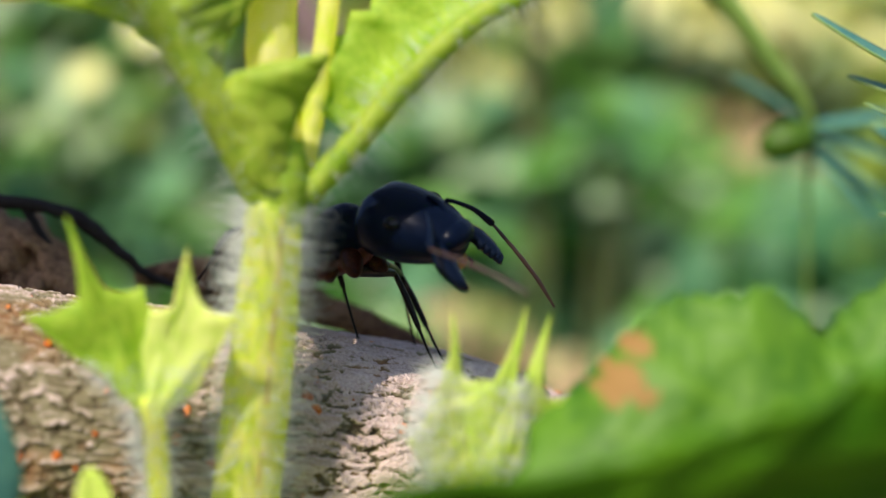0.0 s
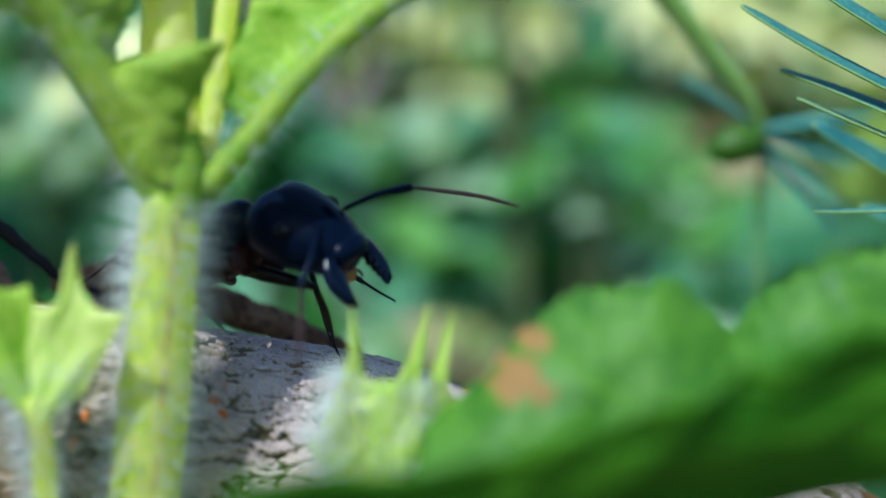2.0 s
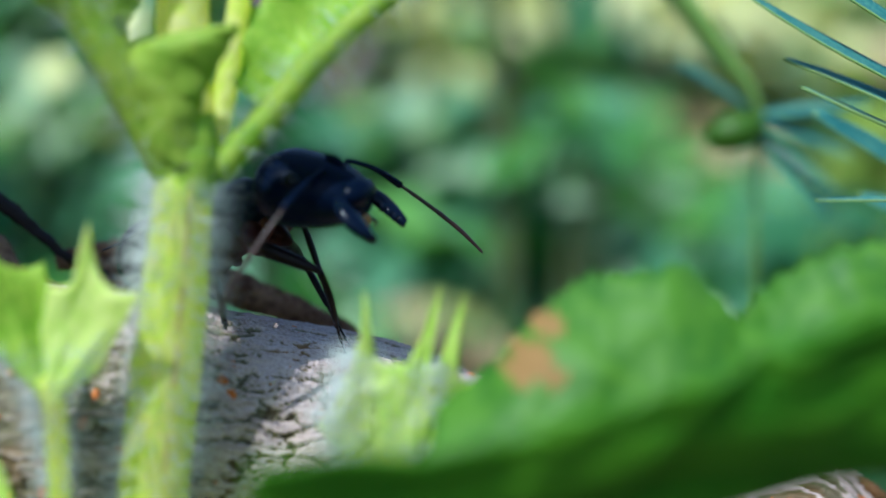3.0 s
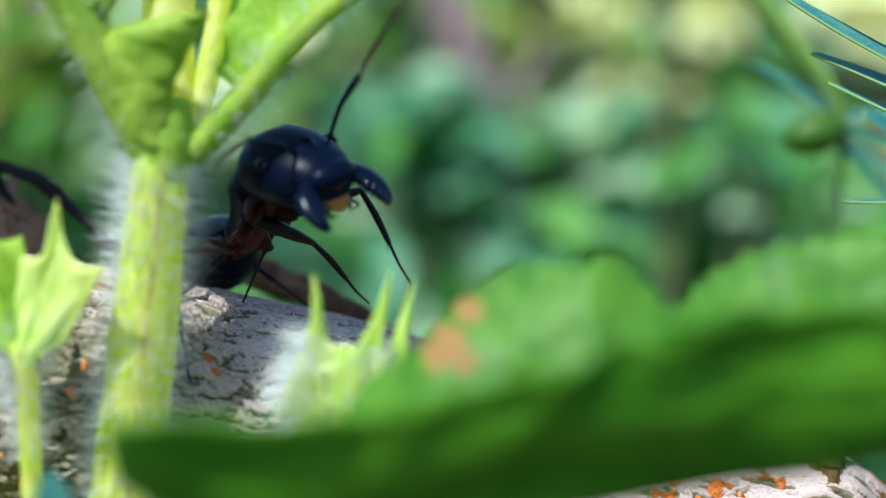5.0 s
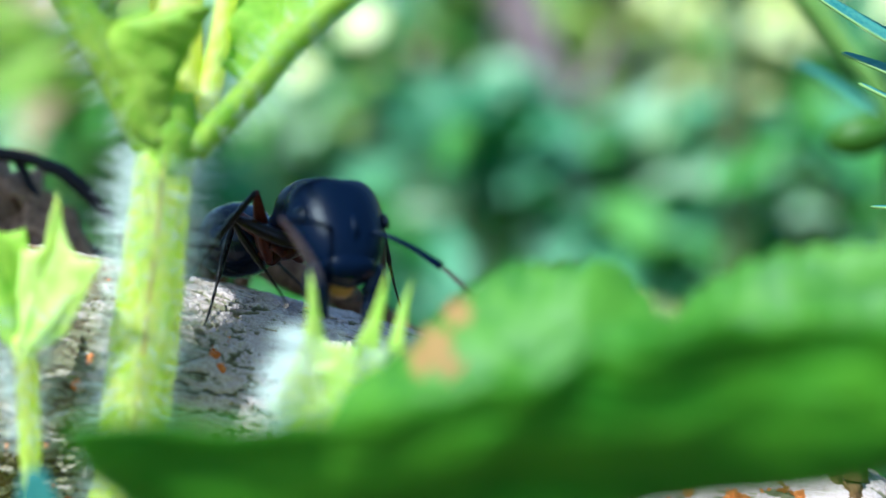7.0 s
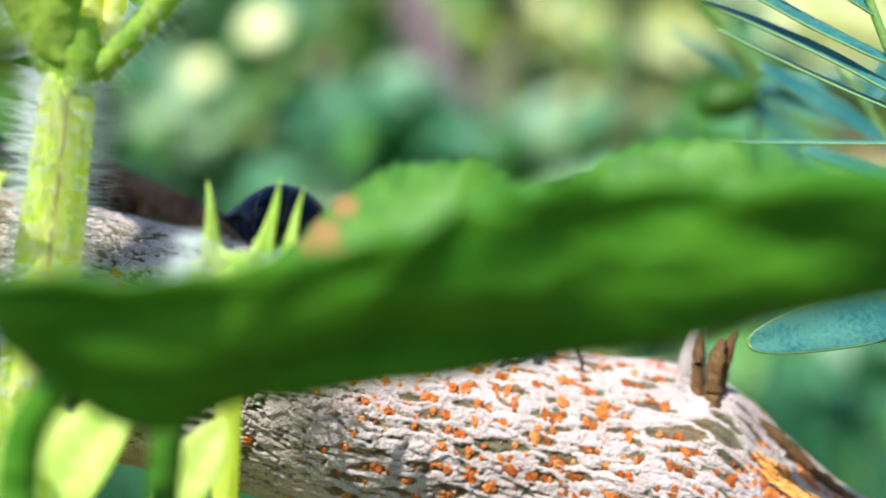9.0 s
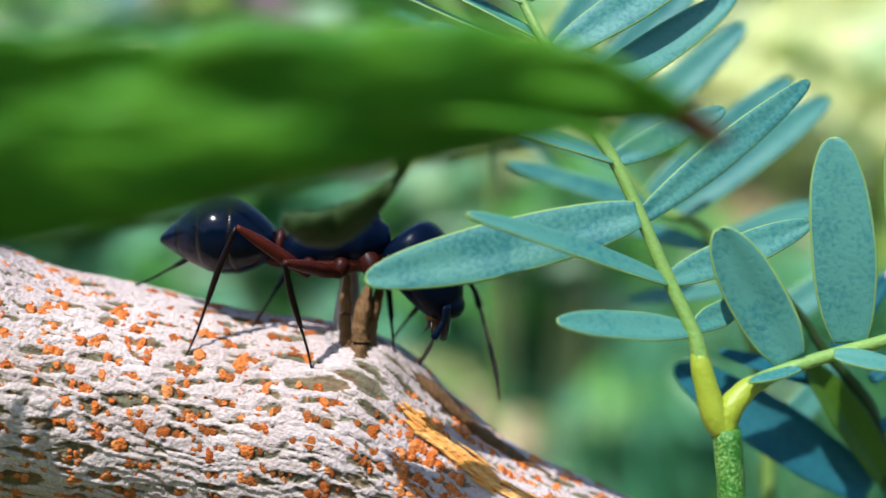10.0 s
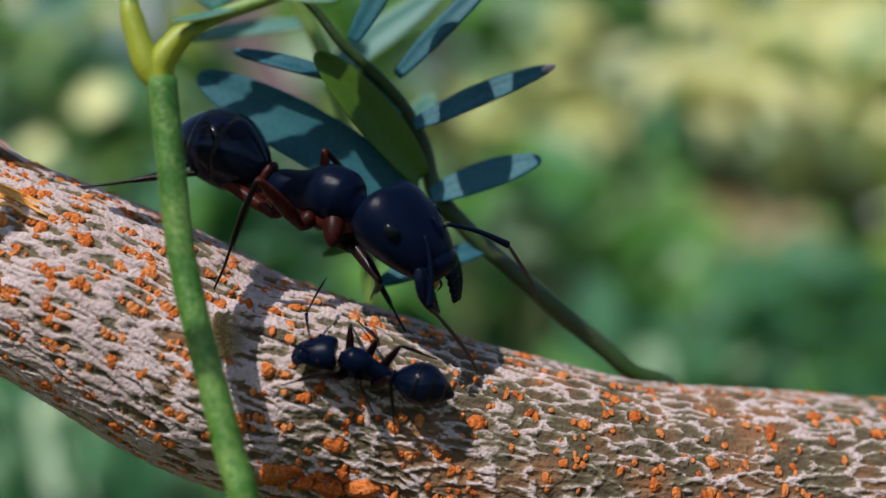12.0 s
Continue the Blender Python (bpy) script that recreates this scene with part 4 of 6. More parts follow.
    blade(bm, [(-11.3, 46.0, -2.4), (-12.0, 45.7, 0.1), (-12.0, 45.5, 1.7), (-10.4, 45.5, 2.2), (-8.5, 45.6, 2.45)], [(-10.0, 46.0, -2.6), (-9.9, 45.8, -0.7), (-9.4, 45.7, 0.6), (-8.8, 45.6, 1.7), (-8.35, 45.6, 2.5)], 40, 10, 0.3, 5, 0.12, (0, -0.5, 0), 0.25, 8)
    part("bract", bm, M_PETIOLE, ob, "green pointed bract")
    # the clasping base of the leaf, between its stalk and the stem
    bm = bmesh.new()
    blade(bm, [(-10.8, 46.3, -2.8), (-11.5, 46.3, -1.4), (-12.5, 46.2, 0.9), (-13.9, 46.1, 3.1), (-15.8, 45.6, 4.8), (-18.0, 45.2, 7.1)], [(-10.0, 46.4, -2.7), (-11.0, 46.3, -1.0), (-12.0, 46.2, 1.0), (-12.2, 46.3, 2.7), (-11.4, 46.5, 4.0), (-9.6, 46.8, 6.4)], 60, 14, 0.3, 0, 0, (0.1, 0.5, 0), 0.4, 14)
    part("leaf_base", bm, M_PETIOLE, ob, "green clasping leaf base")
    # three blades above the view, added to cast shade on the branch
    for k, (lo, hi) in enumerate((([(-15.2, 47, 6.2), (-18, 48, 8.6), (-21, 49, 10.8), (-24, 50, 12.5)], [(-12.4, 47.4, 10), (-13, 50, 12), (-16, 52.4, 13.6), (-20, 53, 14.4)]),
                                  ([(-17, 44, 10.5), (-24, 42.5, 13), (-31, 42, 15.5), (-38, 42, 17)], [(-17, 50, 13), (-24, 52, 15.5), (-31, 53, 18), (-38, 53, 20)]),
                                  ([(-10.2, 48.8, 10.6), (-14, 49.5, 13.4), (-17.5, 50, 15), (-21, 51, 16)], [(-10.4, 49.2, 11), (-11, 52, 13.4), (-13, 55, 15), (-17, 57, 16)]))):
        bm = bmesh.new()
        blade(bm, lo, hi, 36, 10, 0.3, 8, 0.5, (0, 0, 0.6), 0.4, 60 + k)
        part("upper_leaf", bm, M_LOBE_LEAF, ob, "unseen toothed upper blade added to shade the branch")
    bm = bmesh.new()
    hairs(bm, ax, (0.75, 0.85, 0.8, 0.75, 0.7, 0.5), 500, 1.3, 4, thick=0.014)
    hairs(bm, ax2, (0.55, 0.5, 0.45, 0.4, 0.2), 560, 1.3, 5, thick=0.014)
    ob2 = part("leaf_hairs", bm, M_HAIR, ob, "fine white hairs")
    ob2["kind"] = "stuff"


hairy_plant()


def fan_leaf(bm, root, outline, seed, bulge=0.5, thick=0.2):
    """A leaf spread from its root to a spiked outline; the edge sags between one point and the next."""
    root = Vector(root)
    edge = []
    for a, b in zip(outline, outline[1:]):
        a, b = Vector(a), Vector(b)
        mid = a.lerp(b, 0.5).lerp(root, 0.10)
        edge += [a * (1 - g) ** 2 + mid * 2 * g * (1 - g) + b * g * g for g in [k / 9 for k in range(9)]]
    edge.append(Vector(outline[-1]))
    grid = []
    for q, e in enumerate(edge):
        u = q / (len(edge) - 1)
        base = root + (edge[-1] - edge[0]).normalized() * 0.5 * (u - 0.5)
        row = []
        for k in range(11):
            g = k / 10
            p = base.lerp(e, g)
            fold = abs(math.sin(u * math.pi * 2.5)) * 0.3 * g
            p += Vector((0, bulge * math.sin(math.pi * g * 0.8) - fold + 0.25 * noise.noise(Vector((u * 6, g * 3, seed))), 0))
            row.append(p)
        grid.append(row)
    sheet(bm, grid, thick)


def sprouts():
    ob = thing("spiny_sprout", (-15.2, 44.3, GROUND), "small pale green sprout with two spine-tipped leaves", "sprout")
    bm = bmesh.new()
    tube(bm, [(-15.2, 44.3, GROUND - 1), (-15.1, 44.3, -40), (-15.0, 44.3, -14), (-15.2, 44.3, -9.6)], (0.5, 0.48, 0.42, 0.38), 12, 40)
    part("stem", bm, M_HAIRY, ob)
    bm = bmesh.new()
    fan_leaf(bm, (-15.3, 44.4, -10.2), [(-15.9, 44.3, -9.6), (-16.8, 44.1, -8.6), (-19.3, 43.7, -6.3), (-17.5, 44.2, -5.9), (-17.8, 44.6, -3.0), (-16.7, 44.8, -5.6), (-15.3, 45.0, -5.7), (-14.8, 44.9, -7.6)], 1)
    part("leaf", bm, M_HAIRY_LEAF, ob)
    bm = bmesh.new()
    fan_leaf(bm, (-15.1, 43.9, -10.2), [(-15.4, 44.2, -7.8), (-15.0, 44.0, -6.3), (-14.0, 43.9, -6.1), (-13.6, 43.7, -4.2), (-13.2, 43.8, -6.2), (-11.9, 43.6, -6.6), (-12.7, 43.8, -8.0), (-13.4, 43.9, -9.3), (-14.6, 44.0, -10.0)], 4)
    part("leaf", bm, M_SPROUT, ob)
    bm = bmesh.new()
    hairs(bm, spline([(-15, 44.3, -14), (-15.1, 44.3, -10.5), (-15.2, 44.3, -8)], 10), (0.4, 0.6, 2.2), 700, 1.0, 8)
    part("hairs", bm, M_HAIR, ob, "fine white hairs")["kind"] = "stuff"
    ob = thing("spiny_sprout", (-4.2, 42.6, GROUND), "pale green hairy bud leaf with three long spines", "sprout", "")
    bm = bmesh.new()
    tube(bm, [(-4.2, 42.6, GROUND - 1), (-4.1, 42.8, -40), (-3.6, 43, -17), (-3.3, 43, -13.4)], (0.5, 0.48, 0.5, 0.55), 12, 40)
    part("stem", bm, M_HAIRY, ob)
    bm = bmesh.new()
    fan_leaf(bm, (-3.2, 43.4, -14.2), [(-5.2, 43.4, -13.2), (-6.0, 43.2, -11.6), (-5.0, 43.0, -9.8), (-4.6, 42.9, -8.8), (-4.35, 42.6, -6.7), (-4.05, 42.9, -9.0), (-3.3, 43.0, -9.3)], 9, 0.7)
    part("leaf", bm, M_SPROUT, ob)
    bm = bmesh.new()
    fan_leaf(bm, (-2.8, 42.8, -14.2), [(-4.2, 43.0, -10.2), (-3.1, 42.8, -9.3), (-2.6, 42.7, -9.0), (-1.6, 42.4, -6.5), (-2.0, 42.6, -9.2), (-1.6, 42.6, -9.4), (-0.75, 42.3, -6.8), (-1.0, 42.6, -9.6), (-0.2, 42.6, -10.2), (0.6, 42.4, -9.6), (0.0, 42.6, -12.0), (-1.6, 42.8, -13.4)], 13, 0.7)
    part("leaf", bm, M_SPROUT, ob)
    bm = bmesh.new()
    hairs(bm, spline([(-3.8, 43, -14), (-3.6, 43, -11.5), (-3.2, 43, -9)], 10), (1.2, 2.2, 1.6), 1500, 1.2, 9)
    part("hairs", bm, M_HAIR, ob, "fine white hairs")["kind"] = "stuff"


sprouts()


# ---- the two broad leaves before the branch ----
def broad_leaves():
    ob = thing("toothed_leaf", (-4.5, 36, GROUND), "sunlit green lobed leaf with a withered orange-brown patch", "leaf")
    bm = bmesh.new()
    tube(bm, [(-4.5, 36, GROUND - 1), (-5, 36.5, -45), (-5, 36.8, -18), (-3.4, 37.2, -11.8), (0, 37.4, -10.6), (6, 37.2, -9.4), (14, 36.6, -8.8)], (0.7, 0.65, 0.55, 0.5, 0.4, 0.3, 0.15), 12, 60)
    part("stalk", bm, M_LOBE_LEAF, ob)
    bm = bmesh.new()
    blade(bm, [(-3.6, 36.6, -12.2), (0, 35.6, -11.4), (5, 35, -11), (10, 35, -10.4), (14.4, 35.8, -9)],
          [(-2.6, 38.6, -10.0), (-0.6, 38.8, -8.5), (0.9, 38.8, -6.9), (2.2, 38.7, -6.1), (3.6, 38.6, -5.8), (5.4, 38.5, -5.5), (6.5, 38.3, -6.3), (7.5, 38, -7.3), (8.3, 37.8, -6.4), (10, 37.4, -5.3), (12, 37, -4.9), (13.9, 36.7, -4.7), (14.6, 36.4, -6.5)],
          160, 24, 0.28, 24, 0.42, (0, -0.5, 0.2), 0.55, 12, slot=lambda p: (Vector((p.x, 0, p.z)) - Vector((0.25, 0, -8.3 * 1))).length < 0.62 + 0.5 * noise.noise(Vector((p.x * 1.6, p.z * 1.6, 0))) or (Vector((p.x, 0, p.z)) - Vector((0.9, 0, -7.0))).length < 0.4 + 0.3 * noise.noise(Vector((p.x * 2, p.z * 2, 5))))
    part("blade", bm, [M_LOBE_LEAF, M_DRY_SPOT], ob, "sunlit toothed blade")
    # drooping lobe, its shade put into the darker material
    bm = bmesh.new()
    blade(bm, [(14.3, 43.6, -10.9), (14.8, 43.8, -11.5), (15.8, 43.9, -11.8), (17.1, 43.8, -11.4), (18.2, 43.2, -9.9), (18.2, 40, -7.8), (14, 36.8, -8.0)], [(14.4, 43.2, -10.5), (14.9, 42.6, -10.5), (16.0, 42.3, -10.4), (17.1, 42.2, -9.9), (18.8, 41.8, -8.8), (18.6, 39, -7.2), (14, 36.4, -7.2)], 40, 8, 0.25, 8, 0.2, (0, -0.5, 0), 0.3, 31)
    part("drooping_lobe", bm, M_LOBE_SHADE, ob, "drooping lobe, shade in its dark olive colour")
    ob = thing("broad_toothed_leaf", (-7, 33, GROUND), "large dark green toothed leaf, strongly out of focus", "leaf")
    bm = bmesh.new()
    tube(bm, [(-7, 33, GROUND - 1), (-8, 33, -50), (-8.6, 33, -20), (-7.6, 33, -12.5), (-2, 32.2, -10.4), (6, 31.4, -8.4), (16, 31, -7.2), (26.6, 30.4, -8.2)], (0.8, 0.75, 0.7, 0.6, 0.5, 0.4, 0.3, 0.12), 12, 60)
    part("midrib", bm, M_BIG_LEAF, ob)
    bm = bmesh.new()
    low = [(-9.0, -11.0), (-7.6, -12.3), (-4.4, -13.6), (-1.5, -12.8), (1, -12.3), (5.8, -11.5), (10.8, -10.4), (16, -9.2), (21.2, -8.1), (24.8, -7.4), (27.0, -8.1)]
    high = [(-8.6, -8.6), (-5.5, -8.6), (-3, -8.4), (-0.5, -7.9), (1.8, -7.4), (3.6, -6.9), (4.7, -6.1), (6, -5.7), (8, -5.6), (11, -5.7), (13.5, -5.2), (18.7, -5.0), (22, -5.3), (25, -6.5), (27.0, -8.0)]
    blade(bm, [(x, 33.2 - 0.07 * max(0, x), z) for x, z in low], [(x, 30, z) for x, z in high], 150, 14, 0.3, 12, 0.4, (0, -0.5, 0.1), 0.75, 21, slot=lambda p: p.x + 0.5 * noise.noise(p) > 25.6)
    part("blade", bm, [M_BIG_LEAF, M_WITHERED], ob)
broad_leaves()


def low_leaves():
    """Small leaves at the foot of the hairy herb."""
    # M_SPROUT is paler here so that the colour carries the sunlight
    for k, (root, tip, w, mat) in enumerate([((-16.5, 43, -19), (-17.2, 42.6, -11.6), 1.8, M_SPROUT), ((-11.4, 37.5, -17.5), (-12.2, 37.2, -12.2), 1.5, M_LEAFLET), ((-18.5, 43, -20), (-20.0, 42.8, -12.6), 3.0, M_SPROUT),
                                             ((-20.5, 42, -13), (-22.0, 41.5, -6.8), 3.4, M_LEAFLET), ((-12.0, 43, -21), (-9.6, 42.6, -15.6), 3.2, M_SPROUT), ((-10.5, 41, -20), (-6.6, 40.4, -14.2), 2.6, M_SPROUT), ((-6.0, 41, -20), (-3.4, 40.6, -15.4), 2.0, M_SPROUT), ((-14.5, 42, -24), (-16.5, 41, -15.5), 3.2, M_LOBE_LEAF)]):
        ob = thing("ground_herb_leaf", (root[0], root[1], GROUND), ("sunlit yellow-green leaf of a low herb", "teal-green leaf of a low herb")[mat is M_LEAFLET], "leaf", "low leaves round the herb")
        bm = bmesh.new()
        tube(bm, [(root[0], root[1], GROUND - 1), (root[0] + 0.5, root[1], -45), root], (0.35, 0.3, 0.25), 8, 20)
        part("stalk", bm, M_HAIRY, ob)
        bm = bmesh.new()
        leaflet(bm, root, tip, w, (0.2 * math.sin(k), -1, 0.4), 0.1, 0.3, 0.2, 0, 100 + k)
        part("blade", bm, mat, ob)


low_leaves()


# ---- dead litter behind the branch ----
def litter():
    ob = thing("dead_curled_leaf", (-22, 63, -9), "brown curled dead leaf caught behind the branch", "dead leaf")
    for k, (lo, hi) in enumerate((([(-27, 62, -6.5), (-23, 61, -7.6), (-20, 60.6, -9.2), (-17.6, 60.6, -10.4)], [(-27, 64, -4.6), (-23.4, 64, -4.9), (-20.5, 63, -6.6), (-18.2, 62, -9.2)]),
                                  ([(-24.5, 60.5, -9.4), (-22, 60, -9.6), (-19, 60, -10.4)], [(-24, 62, -6.8), (-21.4, 62, -7.2), (-18.8, 61.6, -9)]), ([(-15.5, 62, -10), (-13, 62, -10.2), (-10.4, 62, -11)], [(-15.4, 63.4, -8.2), (-12.8, 63.6, -8), (-10.2, 63, -9.8)]))):
        bm = bmesh.new()
        blade(bm, lo, hi, 48, 16, 0.2, 9, 0.7, (0.4, -1.2, 0.6), 2.0, 40 + k)
        part("blade", bm, M_DEAD, ob)
    ob = thing("dead_twig", (-30, 64, GROUND), "dark dry crooked twig behind the branch", "twig")
    bm = bmesh.new()
    tube(bm, [(-30, 64, GROUND - 1), (-29, 64, -40), (-27, 63, -5.2), (-23, 62, -4.1), (-19.7, 61.6, -4.9), (-17.8, 61.2, -6.4), (-16.2, 60.8, -7.8), (-14.4, 60.6, -8.6)], (0.4, 0.4, 0.36, 0.3, 0.38, 0.28, 0.22, 0.15), 10, 70, 1, 0.45, 5)
    part("stalk", bm, M_DEAD_DARK, ob)
    bm = bmesh.new()
    tube(bm, [(-22, 62, -4.4), (-20.5, 61.6, -7.2), (-18.5, 61.3, -8.6), (-16, 61, -9.6)], (0.25, 0.3, 0.3, 0.2), 8, 24, 1, 0.3, 6)
    part("side_twig", bm, M_DEAD_DARK, ob)
    ob = thing("dry_stick", (-16, 64, -8), "pinkish brown dry stick lying behind the branch", "stick")
    bm = bmesh.new()
    tube(bm, [(-17, 63, -8.2), (-12.8, 62.5, -8.0), (-8.4, 62, -9.8), (-5.5, 62, -11.0), (-1.0, 62, -13.6), (6, 62.2, -18)], (0.5, 0.75, 0.9, 0.8, 0.55, 0.4), 12, 50, 1, 0.25, 9)
    part("wood", bm, [M_DEAD], ob)


litter()


# ---- the blurred bud twig at the upper right ----
def bud_twig():
    ob = thing("budded_twig", (31, 84, GROUND), "olive green twig with a round bud and thin leaves", "twig")
    bm = bmesh.new()
    tube(bm, [(31, 84, GROUND - 1), (30, 83, -60), (28.6, 81, -30), (27.4, 79.5, -8), (26.6, 78, -1.4), (23.6, 78, 2.6), (18.6, 78, 8.6), (13, 78, 16)], (0.18, 0.16, 0.14, 0.15, 0.36, 0.7, 0.9, 1.0), 12, 60)
    part("stalk", bm, M_RACHIS, ob)
    bm = bmesh.new()
    blob(bm, (24.9, 77.6, -2.9), (4.2, 2.8, 2.6), (1, 0, 0.25), 14, 10)
    part("bud", bm, M_FOLD_LEAF, ob, "round olive bud")
    for k, (a, b) in enumerate((((26.4, 78, -2.4), (34, 78.5, -4.8)), ((26.4, 78, -2), (35, 78, -1.2)), ((26, 78, -1.5), (20.4, 77, 1.6)), ((26.6, 78, -3), (33, 78, -7.5)), ((26.6, 78, -3.4), (32, 77.5, -9)))):
        bm = bmesh.new()
        leaflet(bm, a, b, 0.95, (0.1, -0.7, 1), seed=120 + k, rim=0, rows=10)
        part("leaf", bm, M_LEAFLET, ob)


bud_twig()


def larva():
    c, d = on_bark(Vector((34.75, 47, -29.5)), 0.35)
    ob = thing("bristly_larva", c - d * 0.35, "straw-coloured bristly caterpillar-like larva on the bark", "larva")
    bm = bmesh.new()
    blob(bm, c, (2.0, 0.75, 0.7), (0.15, 0, -1), 12, 10, up=d)
    part("body", bm, M_LARVA_BODY, ob)
    bm = bmesh.new()
    hairs(bm, [c + Vector((-0.1, 0, 0.85)), c, c + Vector((0.1, 0, -0.85))], (0.2, 0.32, 0.2), 320, 0.85, 12, 0.6, 0.03)
    part("bristles", bm, M_LARVA, ob)["kind"] = "stuff"


larva()


# ---- background growth, far out of focus ----
MIXED = {"mid": ("pale", "teal"), "teal": ("mid", "pale"), "dark": ("mid", "teal"), "lime": ("mid", "tan"), "straw": ("straw", "pale"), "pale": ("mid", "lime"), "tan": ("mid", "straw")}


def weed(centre, size, count, leaf, kind, seed, label, name="background_shrub"):
    rnd = random.Random(seed)
    ob = thing(name, (centre[0], centre[1], GROUND), label, "shrub", "background shrubs")
    c = Vector(centre)
    for k in range(5 if name == "background_shrub" else 2):
        end = c + Vector((rnd.uniform(-0.6, 0.6) * size[0], rnd.uniform(-0.5, 0.5) * size[1], rnd.uniform(0.1, 0.8) * size[2]))
        root = Vector((centre[0] + rnd.uniform(-8, 8), centre[1] + rnd.uniform(-8, 8), GROUND - 2))
        bm = bmesh.new()
        tube(bm, [root, root.lerp(end, 0.5) + Vector((rnd.uniform(-6, 6), rnd.uniform(-6, 6), 0)), end], (2.0, 1.4, 0.5), 6, 12)
        part("stem", bm, M_BG_STEM, ob)
    bm = bmesh.new()
    for k in range(count):
        while True:
            v = Vector((rnd.uniform(-1, 1), rnd.uniform(-1, 1), rnd.uniform(-1, 1)))
            if v.length < 1:
                break
        p = c + Vector((v.x * size[0], v.y * size[1], v.z * size[2]))
        way = Vector((rnd.uniform(-1, 1), rnd.uniform(-1, 1), rnd.uniform(-0.7, 0.8))).normalized()
        face = (rnd.uniform(-0.6, 0.6), rnd.uniform(-1, 0.2), rnd.uniform(0.3, 1.2))
        if kind in ("straw", "pale", "lime"):
            face = SUN + 0.25 * Vector(face)
            way = (way - 0.8 * SUN * way.dot(SUN)).normalized()
        first = len(bm.faces)
        simple_leaf(bm, p, way, leaf * rnd.uniform(0.6, 1.3), face)
        bm.faces.ensure_lookup_table()
        shade = rnd.choice((0, 0, 0, 1, 2))
        for f in bm.faces[first:]:
            f.material_index = shade
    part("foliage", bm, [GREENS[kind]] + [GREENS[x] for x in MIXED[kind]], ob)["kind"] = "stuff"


def simple_leaf(bm, p, way, size, face):
    t = way
    s = t.cross(Vector(face))
    s = s.normalized() if s.length > 1e-3 else t.orthogonal()
    nv = s.cross(t)
    mids = [bm.verts.new(p + t * size * f - nv * size * 0.12 * (f - 0.4) ** 2 * 4) for f in (0, 0.33, 0.66, 1)]
    for sign in (1, -1):
        e = [bm.verts.new(p + t * size * f + s * sign * size * 0.26 * w + nv * size * 0.07) for f, w in ((0.33, 1), (0.66, 0.85))]
        order = [(mids[0], mids[1], e[0]), (mids[1], mids[2], e[1], e[0]), (mids[2], mids[3], e[1])]
        for f in order:
            bm.faces.new(f if sign > 0 else f[::-1])


